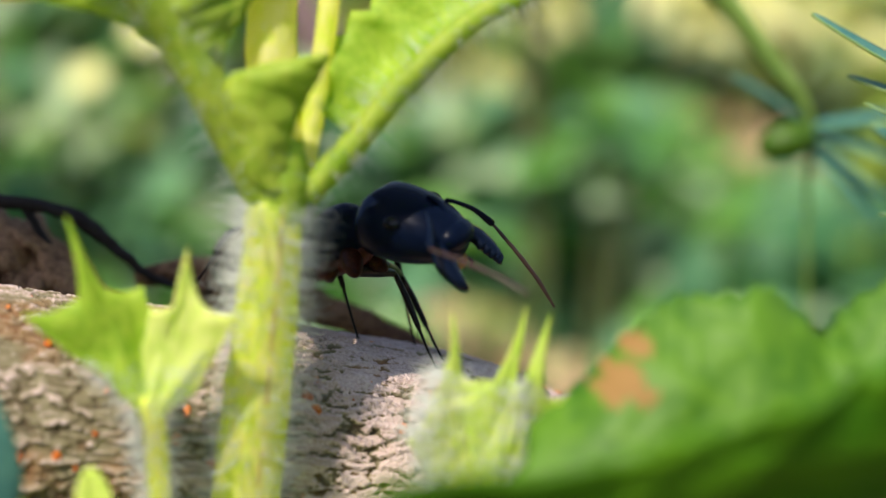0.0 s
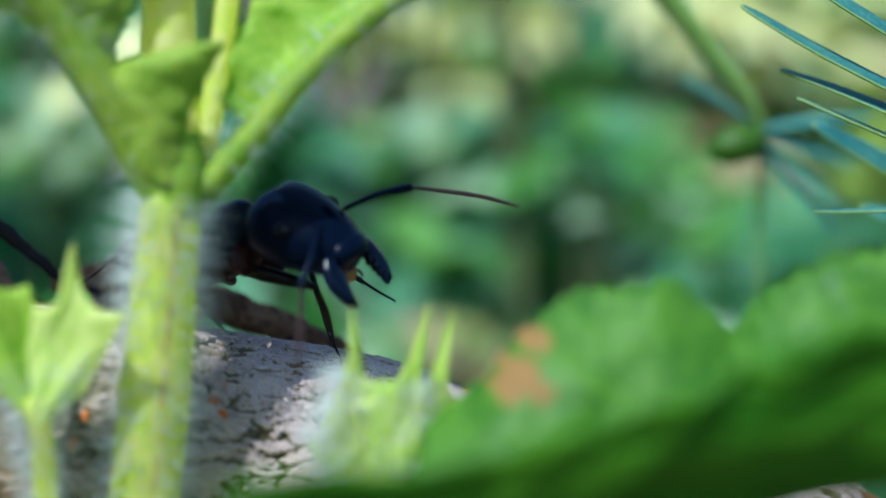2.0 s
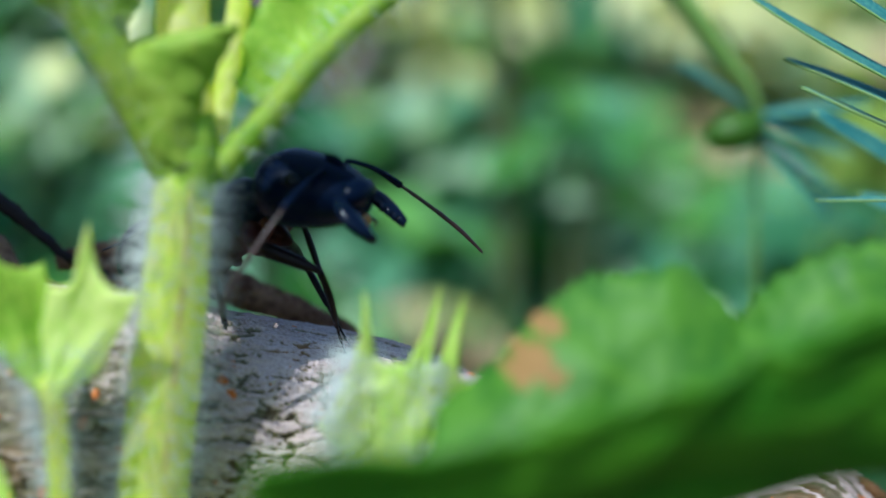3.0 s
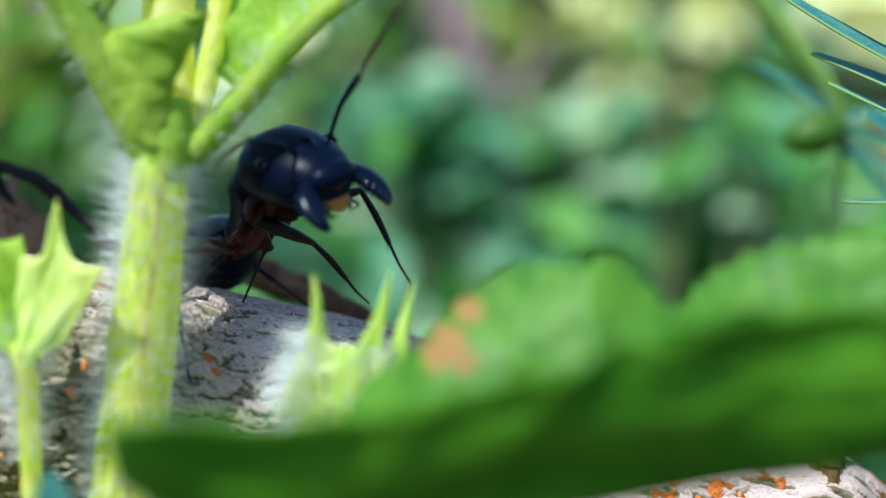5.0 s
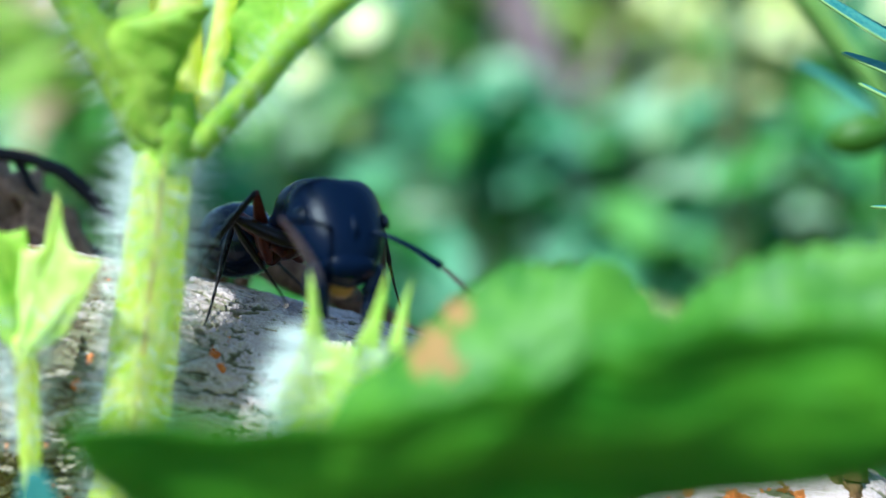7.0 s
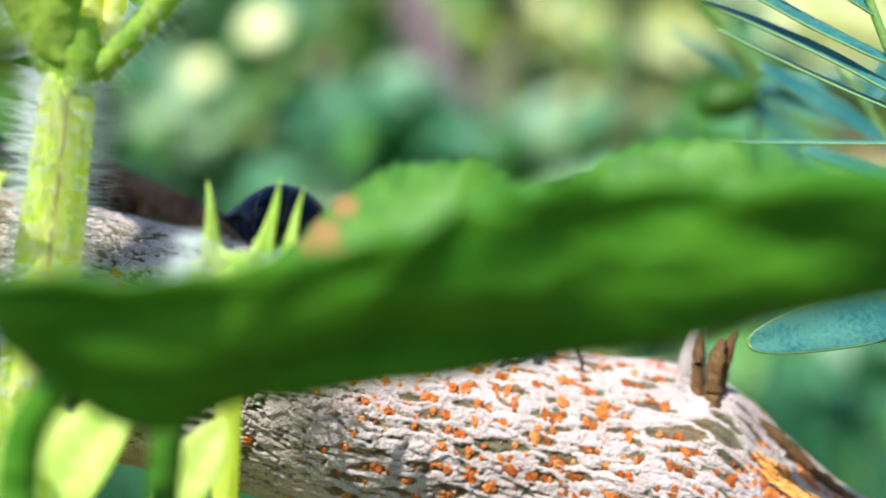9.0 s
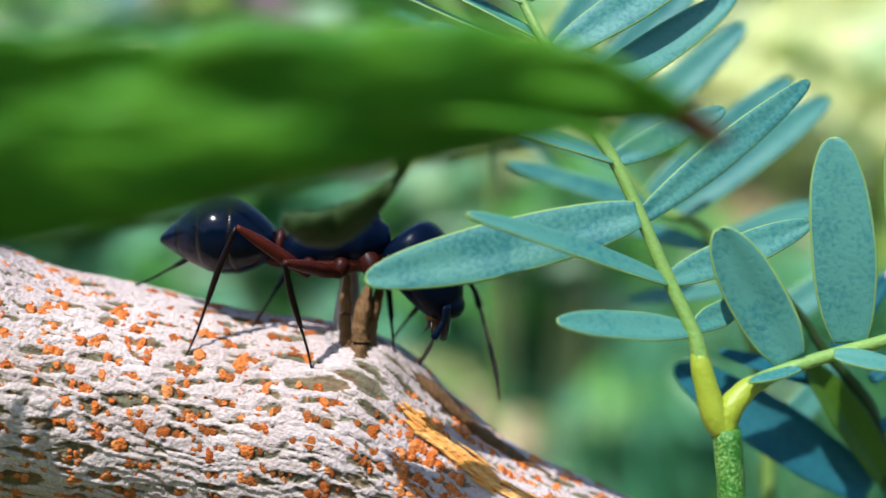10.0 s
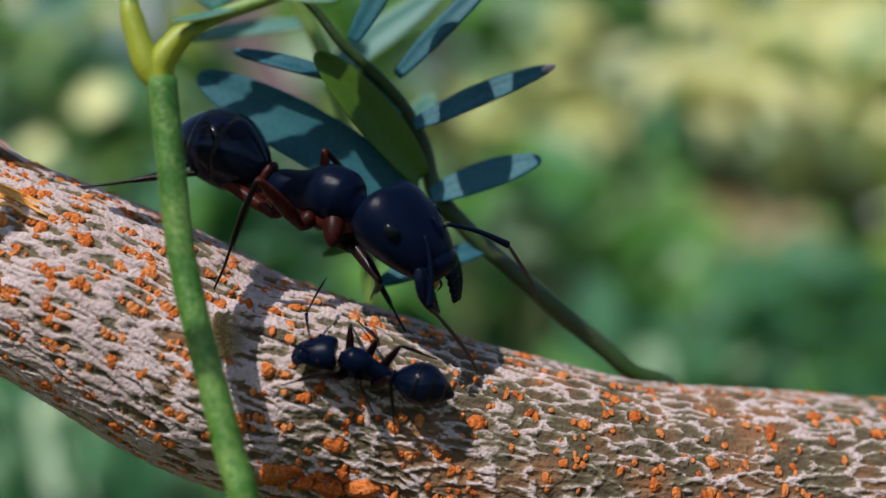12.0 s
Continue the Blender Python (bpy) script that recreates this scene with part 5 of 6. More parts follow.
def background():
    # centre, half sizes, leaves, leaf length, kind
    TEAL, MID, DARK, LIME = "teal-green weed with broad leaves", "mid-green leafy weed, far out of focus", "leafy weed, shade in its dark green colour", "leafy weed, sunlight in its lime-green colour"
    STRAW, TAN, PALE = "pale yellow sunlit dry grass tuft", "dry tan weed seed heads", "weed, sunlight in its pale green colour, far out of focus"
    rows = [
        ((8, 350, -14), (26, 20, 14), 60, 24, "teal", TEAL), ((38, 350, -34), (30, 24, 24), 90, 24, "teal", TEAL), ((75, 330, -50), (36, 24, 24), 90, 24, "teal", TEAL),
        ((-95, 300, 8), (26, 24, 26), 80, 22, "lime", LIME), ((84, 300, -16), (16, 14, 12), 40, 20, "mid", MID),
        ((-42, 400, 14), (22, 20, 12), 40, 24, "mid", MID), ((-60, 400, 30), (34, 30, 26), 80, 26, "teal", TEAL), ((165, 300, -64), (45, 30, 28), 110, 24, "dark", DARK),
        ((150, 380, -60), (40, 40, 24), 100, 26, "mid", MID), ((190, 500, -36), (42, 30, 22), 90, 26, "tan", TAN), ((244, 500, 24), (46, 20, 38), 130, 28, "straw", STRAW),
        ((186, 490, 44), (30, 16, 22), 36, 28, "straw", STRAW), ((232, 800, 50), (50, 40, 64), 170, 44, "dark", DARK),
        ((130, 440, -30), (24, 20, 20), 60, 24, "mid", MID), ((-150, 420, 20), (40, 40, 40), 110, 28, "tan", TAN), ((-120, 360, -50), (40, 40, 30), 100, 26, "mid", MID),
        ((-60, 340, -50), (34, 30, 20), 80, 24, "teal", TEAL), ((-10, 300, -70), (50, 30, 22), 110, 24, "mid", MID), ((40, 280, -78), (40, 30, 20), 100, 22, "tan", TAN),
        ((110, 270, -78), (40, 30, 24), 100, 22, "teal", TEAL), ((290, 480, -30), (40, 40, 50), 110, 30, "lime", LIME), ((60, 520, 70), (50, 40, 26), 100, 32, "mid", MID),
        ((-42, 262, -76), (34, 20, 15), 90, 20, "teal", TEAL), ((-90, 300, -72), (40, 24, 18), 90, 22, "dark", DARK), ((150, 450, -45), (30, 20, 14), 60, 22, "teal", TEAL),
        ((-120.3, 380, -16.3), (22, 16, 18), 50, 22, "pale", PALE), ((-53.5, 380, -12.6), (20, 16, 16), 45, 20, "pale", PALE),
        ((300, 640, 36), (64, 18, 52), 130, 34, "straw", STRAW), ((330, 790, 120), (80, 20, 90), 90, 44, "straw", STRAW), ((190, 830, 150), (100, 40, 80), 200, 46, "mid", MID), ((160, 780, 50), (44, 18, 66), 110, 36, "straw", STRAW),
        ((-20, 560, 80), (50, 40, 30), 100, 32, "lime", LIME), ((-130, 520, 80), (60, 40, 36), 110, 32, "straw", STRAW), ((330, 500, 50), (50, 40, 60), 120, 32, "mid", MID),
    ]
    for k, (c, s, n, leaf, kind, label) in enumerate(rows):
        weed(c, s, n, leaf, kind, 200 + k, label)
    # far hedge that closes the view; unseen behind the camera, added to darken reflections
    rnd = random.Random(77)
    for k in range(56):
        a = radians(-75 + k * 6.43)
        far = 900 + 160 * rnd.random()
        weed((far * math.sin(a), far * math.cos(a), 20), (90, 60, 150), 170, 60, rnd.choice(("mid", "mid", "teal", "dark", "lime", "dark")), 300 + k, "far hedge of mixed green foliage", "hedge_shrub")
    ob = thing("tall_weed_stalk", (64, 300, GROUND), "straight dark green weed stalk, out of focus", "weed stalk")
    bm = bmesh.new()
    tube(bm, [(64, 300, GROUND - 2), (63.5, 300, -40), (62, 300, 0), (60.5, 300, 40)], (3.4, 3.2, 2.8, 2.2), 8, 16)
    part("stalk", bm, M_BG_STEM, ob)
    for k, (x, z) in enumerate(((63.6, -48), (62.9, -22), (62, 2), (61.2, 24))):
        bm = bmesh.new()
        blob(bm, (x, 300, z), (4.4, 7.6, 7.6), (0, 0, 1), 10, 6)
        part("joint", bm, M_BG_STEM, ob)
        bm = bmesh.new()
        simple_leaf(bm, Vector((x, 300, z)), Vector((0.7 if k % 2 else -0.7, -0.3, 0.65)).normalized(), 20, (0.2, -0.6, 0.8))
        part("leaf", bm, GREENS["mid"], ob)
    # two pale discs in place of blurred glints, with made-up stalks
    for x, z, r in ((-33, 15.5, 5.5), (-50, 2.5, 4.2)):
        ob = thing("yellow_glint_disc", (x, 340, GROUND), "pale yellow disc on a thin stalk standing in for a blurred glint", "flower", "far flowers")
        bm = bmesh.new()
        blob(bm, (x, 340, z), (0.7 * r, 2.6 * r, 2.6 * r), (-0.3, -0.75, 0.6), 14, 8)
        part("flower", bm, M_GLINT, ob)
        bm = bmesh.new()
        tube(bm, [(x, 341, GROUND - 2), (x, 341, z)], (1.2, 0.8), 6, 4)
        part("stalk", bm, M_BG_STEM, ob)
    ob = thing("mauve_branch", (34, 430, GROUND), "mauve-grey leaning twig far behind, out of focus", "twig")
    bm = bmesh.new()
    tube(bm, [(34, 430, GROUND - 2), (32, 430, -50), (24, 430, -5), (9, 430, 32), (-14, 430, 72)], (9, 9, 9, 8, 6), 8, 20)
    part("wood", bm, M_BG_TWIG, ob)
    for a, b in (((27, 430, -20), (46, 436, 18)), ((16, 430, 18), (2, 426, 40)), ((0, 430, 50), (14, 438, 76))):
        bm = bmesh.new()
        tube(bm, [a, Vector(a).lerp(Vector(b), 0.5) + Vector((2, 0, 3)), b], (4, 3, 1.5), 7, 10)
        part("side_twig", bm, M_BG_TWIG, ob)
    # meadow grass
    bm = bmesh.new()
    for k in range(5000):
        y = rnd.uniform(90, 900)
        x = rnd.uniform(-1, 1) * (120 + y * 0.6) + 30
        root = Vector((x, y, GROUND - 3))
        end = root + Vector((rnd.uniform(-18, 18), rnd.uniform(-18, 18), rnd.uniform(20, 60)))
        mid = root.lerp(end, 0.5) + Vector((0, 0, 5))
        w = Vector((rnd.uniform(0.6, 1.4), rnd.uniform(-0.4, 0.4), 0))
        a, b, c, d, e = [bm.verts.new(q) for q in (root - w, root + w, mid + w * 0.8, mid - w * 0.8, end)]
        bm.faces.new((a, b, c, d))
        bm.faces.new((d, c, e))
    bm.transform(Matrix.Diagonal((MM, MM, MM, 1)))
    me = bpy.data.meshes.new("meadow_grass")
    bm.to_mesh(me)
    bm.free()
    tagged(finish("meadow_grass", me, [GREENS["dark"]], None), "blurred green meadow grass on the ground", "grass", kind="stuff")


background()


# ---- the ants ----
# hip places, femur length, lower leg length, and where the foot rests, in the ant's own space
LEGS = [("fore", 1.45, 0.55, -0.75, 2.9, 4.2, 4.6, 3.4), ("mid", 0.35, 0.6, -0.85, 3.2, 5.0, 0.9, 4.4), ("hind", -1.0, 0.55, -0.8, 3.5, 5.6, -5.2, 3.9)]


def ant(name, label, k, mats, big_scale):
    """A worker ant at the origin, nose along +x; k: its size against the large one. Returns the thing and its moving parts."""
    black, gloss, red, legc, tipc = mats
    ob = new(name)
    ob.empty_display_size = 0.001
    tagged(ob, label, "ant")
    S = Matrix.Diagonal((k, k, k, 1))
    still = Matrix.Identity(4)
    stout = 1.0 if k > 1 else 1.25

    def big_head(bm):
        bm.transform(Matrix.Scale(big_scale, 4))
        return bm

    def piece(n, bm, mat, parent, lab="", at=still):
        bm.transform(S)
        return part(n, bm, mat, parent, lab, at)

    bm = bmesh.new()
    tube(bm, [(-2.0, 0, -0.3), (-1.5, 0, -0.05), (-0.8, 0, 0.1), (-0.15, 0, 0.22), (0.65, 0, 0.45), (1.35, 0, 0.42), (1.9, 0, 0.3), (2.35, 0, 0.3)], (0.34, 0.72, 0.74, 0.84, 1.08, 1.08, 0.76, 0.42), 20, 34, 1.1)
    thorax = piece("thorax", bm, black, ob, "humped black thorax")
    bm = bmesh.new()
    tube(bm, [(-1.9, 0, -0.6), (-1.1, 0, -0.62), (0.2, 0, -0.62), (1.4, 0, -0.5), (2.2, 0, -0.35)], (0.25, 0.52, 0.55, 0.68, 0.3), 14, 20, 0.8)
    piece("thorax_side", bm, red, ob, "red-brown thorax underside")
    bm = bmesh.new()
    blob(bm, (-2.2, 0, 0.15), (1.5, 1.1, 0.55), (0.15, 0, 1), 12, 8, up=Vector((1, 0, 0)))
    tube(bm, [(-1.8, 0, -0.4), (-2.2, 0, -0.5), (-2.8, 0, -0.3)], (0.3, 0.28, 0.3), 10, 8)
    piece("petiole", bm, red, ob, "waist scale")
    # gaster of overlapping rings
    size = 4.9
    bounds = ((0.0, 0.36), (0.33, 0.62), (0.59, 0.82), (0.79, 1.0))
    for q, (a, b) in enumerate(bounds):
        bm = bmesh.new()
        loops = []
        for i in range(9):
            u = a + (b - a) * i / 8
            r = math.sin(math.pi * (0.03 + 0.95 * u)) ** 0.62 * (1 + 0.02 * (i / 8)) * (1.0 - 0.014 * q) * (1 - 0.5 * u ** 3.5)
            x = -2.3 - size * u
            loops.append([bm.verts.new((x, math.cos(w) * 1.8 * r, 0.3 + math.sin(w) * 1.68 * r + 0.25 * math.sin(math.pi * u) + 0.25 * u)) for w in [2 * math.pi * z / 22 for z in range(22)]])
        for p, o in zip(loops, loops[1:]):
            for z in range(22):
                bm.faces.new((p[z], p[(z + 1) % 22], o[(z + 1) % 22], o[z]))
        bm.faces.new(loops[0])
        bm.faces.new(loops[-1][::-1])
        for f in bm.faces:
            f.material_index = int(q < 3 and len(f.verts) == 4 and f.calc_center_median().x < -2.3 - size * (b - 0.03))
        piece("gaster_ring", bm, [gloss, M_ANT_BAND], ob, "glossy black gaster ring with a thin russet margin")
    # head, about the neck joint
    neck = Matrix.Translation(Vector((2.25, 0, 0.45)) * k * MM)
    bm = bmesh.new()

    def heart(u, r):
        w = math.sin(math.pi * min(1, (0.03 + 0.97 * u) ** 0.8)) ** 0.58
        return (w * (1.07 - 0.30 * u ** 1.8), w * (1.10 - 0.34 * u ** 1.4), -0.42 * u * u)

    blob(bm, (1.86, 0, 0.44), (3.36, 3.0, 2.38), (1, 0, 0), 36, 30, heart)
    for v in bm.verts:  # the notch at the back of the head
        if v.co.x < 1.2:
            v.co.x += 0.24 * (1.2 - v.co.x) * math.exp(-(v.co.y / 0.7) ** 2)
            v.co.z -= 0.10 * (1.2 - v.co.x) * math.exp(-(v.co.y / 0.45) ** 2) * (v.co.z > 0)
    head = piece("head", big_head(bm), black, ob, "large heart-shaped black head", neck)
    moving = {"head": head}
    for s, side in ((1, "l"), (-1, "r")):
        bm = bmesh.new()
        blob(bm, (1.72, s * 1.36, 0.90), (0.56, 0.44, 0.22), (1, -0.15 * s, 0), 16, 10, up=Vector((0, s * 0.85, 0.55)))
        piece("eye", big_head(bm), M_EYE, head)
        # a triangular jaw, toothed along its inner edge, about its hinge
        outer = spline([(-0.15, 0.30, 0), (0.45, 0.56, 0), (1.0, 0.50, -0.02), (1.45, 0.16, -0.06), (1.72, -0.30, -0.1)], 31)
        inner = spline([(-0.15, -0.42, 0), (0.45, -0.42, 0), (1.0, -0.40, -0.02), (1.45, -0.38, -0.06), (1.70, -0.36, -0.1)], 31)
        grid = []
        for q in range(31):
            tooth = 0.17 * abs(math.sin(math.pi * (q - 9) / 4.2)) * (q > 9) * (1.15 - q / 45)
            a, b = outer[q], inner[q] + Vector((0.05, -tooth, 0))
            grid.append([a.lerp(b, g) * 1.0 + Vector((0, 0, 0.16 * math.sin(math.pi * g))) for g in (0, 0.2, 0.45, 0.7, 0.88, 1)])
        bm = bmesh.new()
        sheet(bm, grid, 0.30)
        bm.transform(Matrix.Diagonal((1, 0.84 * s, 1, 1)))
        hinge = Matrix.Translation(Vector((3.05, s * 0.88, 0.16)) * big_scale * k * MM)
        bm.transform(Matrix.Diagonal((0.86, 0.9, 0.9, 1)))
        moving["jaw_" + side] = piece("mandible", big_head(bm), gloss, head, "toothed glossy mandible", hinge)
        for reach in (0.0, 0.18):
            bm = bmesh.new()
            tube(bm, [(3.0, s * 0.25, -0.35), (3.3 + reach, s * (0.42 + reach), -0.66), (3.4 + reach, s * 0.3, -0.95 + reach)], (0.055, 0.05, 0.02), 6, 12)
            piece("palp", big_head(bm), tipc, head)
    bm = bmesh.new()
    blob(bm, (3.2, 0, 0.34), (1.0, 1.75, 0.95), (1, 0, -0.5), 16, 10)
    piece("clypeus", big_head(bm), black, head)
    bm = bmesh.new()
    tube(bm, [(2.2, 0, 1.42), (2.6, 0, 1.28), (3.0, 0, 0.9)], (0.05, 0.10, 0.04), 8, 12)
    piece("frontal_ridge", big_head(bm), black, head)
    bm = bmesh.new()
    blob(bm, (3.2, 0, -0.42), (0.85, 0.95, 0.55), (1, 0, -0.7), 12, 8)
    piece("mouthparts", big_head(bm), M_MOUTH, head, "amber mouthparts")
    # feelers: the scape turns on the head, the whip on the scape
    for s, side in ((1, "l"), (-1, "r")):
        bm = bmesh.new()
        tube(bm, [(0, 0, 0), (0.5, 0, 0.10), (1.5, 0, 0.16), (2.7, 0, 0)], (0.09, 0.085, 0.10, 0.15), 8, 18)
        scape = piece("antenna_scape", bm, black, ob)
        bm = bmesh.new()
        line = [(0, 0, 0), (1.4, 0, 0.10), (2.9, 0, 0.12), (4.2, 0, 0)]
        tube(bm, line, (0.06, 0.085, 0.09, 0.085, 0.05), 8, 40, 1, 0.22, 2)
        whip = piece("antenna_whip", bm, tipc, scape, "russet feeler whip", Matrix.Translation(Vector((2.7, 0, 0)) * k * MM))
        moving["scape_" + side], moving["whip_" + side] = scape, whip
    for leg, hx, hy, hz, lf, lt, fx, fy in LEGS:
        for s, side in ((1, "l"), (-1, "r")):
            bm = bmesh.new()
            big_hip = 1.5 if leg == "fore" else 0.85
            blob(bm, (hx + 0.1 * (leg == "fore"), s * hy * 0.95, hz + 0.05), (1.15 * big_hip, 0.78 * big_hip ** 0.5, 0.8 * big_hip ** 0.5), (0.45 if leg == "fore" else -0.25, s * 0.5, -0.9), 14, 10, lambda u, r: (r * (1.2 - 0.5 * u), r * (1.2 - 0.5 * u), 0))
            piece("coxa", bm, M_ANT_FEMUR if red is M_ANT_RED else red, thorax, "dark red leg base")
            bm = bmesh.new()
            tube(bm, [(0, 0, 0), (lf * 0.3, 0, 0.04), (lf * 0.7, 0, 0.03), (lf, 0, 0)], [r * stout for r in (0.15, 0.30, 0.25, 0.12)], 12, 18)
            femur = piece(leg + "_leg", bm, M_ANT_FEMUR if red is M_ANT_RED and leg != "fore" else legc, ob)
            bm = bmesh.new()
            tube(bm, [(0, 0, 0), (lt * 0.28, 0, 0.05), (lt * 0.55, 0, 0.0), (lt * 0.58, 0, 0), (lt * 0.8, 0, -0.05), (lt, 0, 0)], [r * stout for r in (0.10, 0.145, 0.11, 0.065, 0.055, 0.04)], 8, 30)
            hair(bm, Vector((lt * 0.55, 0, 0)), Vector((lt * 0.66, 0.1, -0.25)), 0.04)
            for q in range(2):
                hair(bm, Vector((lt * 0.98, 0, 0)), Vector((lt * 1.04, 0.1 - 0.2 * q, -0.08)), 0.03)
            shin = piece("shin_and_foot", bm, legc, femur, "", Matrix.Translation(Vector((lf, 0, 0)) * k * MM))
            moving[leg + side] = (femur, shin)
    return ob, moving


def pointing(x, near_up):
    """A turn whose x axis lies along x, with z near near_up."""
    x = x.normalized()
    y = near_up.cross(x).normalized()
    return Matrix((x, y, x.cross(y))).transposed()


def facing(yaw, pitch, roll=0.0):
    """Nose to the right at yaw 0, to the camera at -90; pitch lifts the nose."""
    return (Euler((0, 0, radians(yaw))).to_matrix() @ Euler((0, radians(-pitch), 0)).to_matrix() @ Euler((radians(roll), 0, 0)).to_matrix())


def smooth(rows, t):
    """Values of rows (seconds, values...) at t, eased between them."""
    if t <= rows[0][0]:
        return rows[0][1:]
    for a, b in zip(rows, rows[1:]):
        if t <= b[0]:
            f = (t - a[0]) / (b[0] - a[0])
            f = f * f * (3 - 2 * f) * 0.5 + f * 0.5
            return tuple(p + (q - p) * f for p, q in zip(a[1:], b[1:]))
    return rows[-1][1:]


def turned(yaw, pitch):
    """A direction from its yaw and pitch in degrees."""
    a, p = radians(yaw), radians(pitch)
    return Vector((math.cos(p) * math.cos(a), math.cos(p) * math.sin(a), math.sin(p)))


def planted(rows, t, lift):
    """A foot's place at t: it stays, then swings over within the middle of each stretch between rows."""
    for a, b in zip(rows, rows[1:]):
        if t <= b[0]:
            p, q = Vector(a[1:]), Vector(b[1:])
            f = max(0.0, min(1.0, ((t - a[0]) / (b[0] - a[0]) - 0.2) / 0.6))
            f = f * f * (3 - 2 * f)
            return p.lerp(q, f) + Vector((0, -0.2, 1)) * math.sin(math.pi * f) * min(lift, 0.35 * (q - p).length)
    return Vector(rows[-1][1:])


def stepping(k, body_rows):
    """Feet that stand on the bark and step when the body has moved on: rows for each leg."""
    feet, swing, rows = {}, {}, collections.defaultdict(list)
    for i in range(481):
        t = i / 40
        bx, by, bz, yaw, pitch, roll = smooth(body_rows, t)
        turn, pos = facing(yaw, pitch, roll), Vector((bx, by, bz))
        for leg, hx, hy, hz, lf, lt, fx, fy in LEGS:
            for s, side in ((1, "l"), (-1, "r")):
                n = leg + side
                home = on_bark(pos + turn @ Vector((fx * k, s * fy * k, -2.2 * k)))[0]
                feet.setdefault(n, home)
                group = (leg in ("fore", "hind")) == (side == "l")
                if n in swing:
                    t0, span, start, goal = swing[n]
                    f = min(1.0, (t - t0) / span)
                    feet[n] = start.lerp(goal, f) + on_bark(goal)[1] * math.sin(math.pi * f) * k
                    if f >= 1:
                        feet[n] = goal
                        del swing[n]
                else:
                    far = (feet[n] - home).length
                    others = [m for m in swing if ((m[:-1] in ("fore", "hind")) == (m[-1] == "l")) != group]
                    if far > 1.5 * k and not others or far > 3.2 * k:
                        swing[n] = (t, 0.15, feet[n].copy(), on_bark(home + (home - feet[n]) * 0.55)[0])
                if i % 4 == 0:
                    rows[n].append((t, *feet[n]))
    return rows


def animate(ob, moving, k, body_rows, head_rows, feeler_rows, jaw_rows, big_scale, foot_rows, knee_rows):
    """Keys the body and head along their rows, the feelers and jaws on the head, and the legs between hips and feet."""
    keys = collections.defaultdict(list)
    bodykeys = []
    for i in range(121):
        t = i / 10
        bx, by, bz, yaw, pitch, roll = smooth(body_rows, t)
        turn, pos = facing(yaw, pitch, roll), Vector((bx, by, bz))
        bodykeys.append((t, Matrix.Translation(pos * MM) @ turn.to_4x4()))
        back = turn.transposed()
        hturn = back @ facing(*smooth(head_rows, t))
        hpos = Vector((2.25, 0, 0.45)) * k
        keys["head"].append((t, Matrix.Translation(hpos * MM) @ hturn.to_4x4()))
        gape, = smooth(jaw_rows, t)
        for s, side in ((1, "l"), (-1, "r")):
            jaw = pointing(Vector((0.72, s * math.tan(radians(gape)), -0.62)), Vector((0.6, 0, 0.8)))
            keys["jaw_" + side].append((t, Matrix.Translation(Vector((3.05, s * 0.88, 0.16)) * big_scale * k * MM) @ jaw.to_4x4()))
            sy, sp, wy, wp = smooth(feeler_rows[side], t)
            root = hpos + hturn @ (Vector((2.52, s * 0.67, 1.14)) * k * big_scale)
            near_up = hturn @ Vector((0.3, 0.15, 1))
            sm = pointing(back @ turned(sy, sp), near_up)
            keys["scape_" + side].append((t, Matrix.Translation(root * MM) @ sm.to_4x4()))
            wm = sm.transposed() @ pointing(back @ turned(wy, wp), near_up)
            keys["whip_" + side].append((t, Matrix.Translation(Vector((2.7, 0, 0)) * k * MM) @ wm.to_4x4()))
        for leg, hx, hy, hz, lf, lt, fx, fy in LEGS:
            for s, side in ((1, "l"), (-1, "r")):
                n = leg + side
                hip = Vector((hx, s * (hy + 0.25), hz - 0.25)) * k
                foot = back @ (planted(foot_rows[n], t, 1.2 * k) - pos)
                a, b = lf * k, lt * k
                d = foot - hip
                dist = max(abs(a - b) * 1.05, min(d.length, (a + b) * 0.995))
                x = d.normalized()
                bend = Vector((-0.35 if leg == "hind" else (0.35 if leg == "fore" else 0.0), s * (0.3 if leg == "hind" else 0.55), 1.0))
                bend = (bend - x * bend.dot(x)).normalized()
                if n in knee_rows:
                    g = radians(smooth(knee_rows[n], t)[0])
                    bend = bend * math.cos(g) + x.cross(bend) * math.sin(g)
                ca = max(-1, min(1, (a * a + dist * dist - b * b) / (2 * a * dist)))
                f = x * ca + bend * math.sqrt(1 - ca * ca)
                fm, sm = pointing(f, bend), pointing(foot - (hip + f * a), bend)
                keys[n, 0].append((t, Matrix.Translation(hip * MM) @ fm.to_4x4()))
                keys[n, 1].append((t, Matrix.Translation(Vector((a, 0, 0)) * MM) @ (fm.transposed() @ sm).to_4x4()))
    walk(ob, bodykeys)
    for n, rows in keys.items():
        walk(moving[n[0]][n[1]] if isinstance(n, tuple) else moving[n], rows)


big, big_parts = ant("carpenter_ant", "large black carpenter ant with red-brown waist walking on the branch", 1.1, (M_ANT, M_ANT_GLOSS, M_ANT_RED, M_ANT_LEG, M_ANT_TIP), 1.2)
small, small_parts = ant("small_ant", "small black ant crossing the lichen-grey bark", 0.53, (M_ANT, M_ANT_GLOSS, M_ANT, M_ANT_LEG, M_ANT_LEG), 0.95)


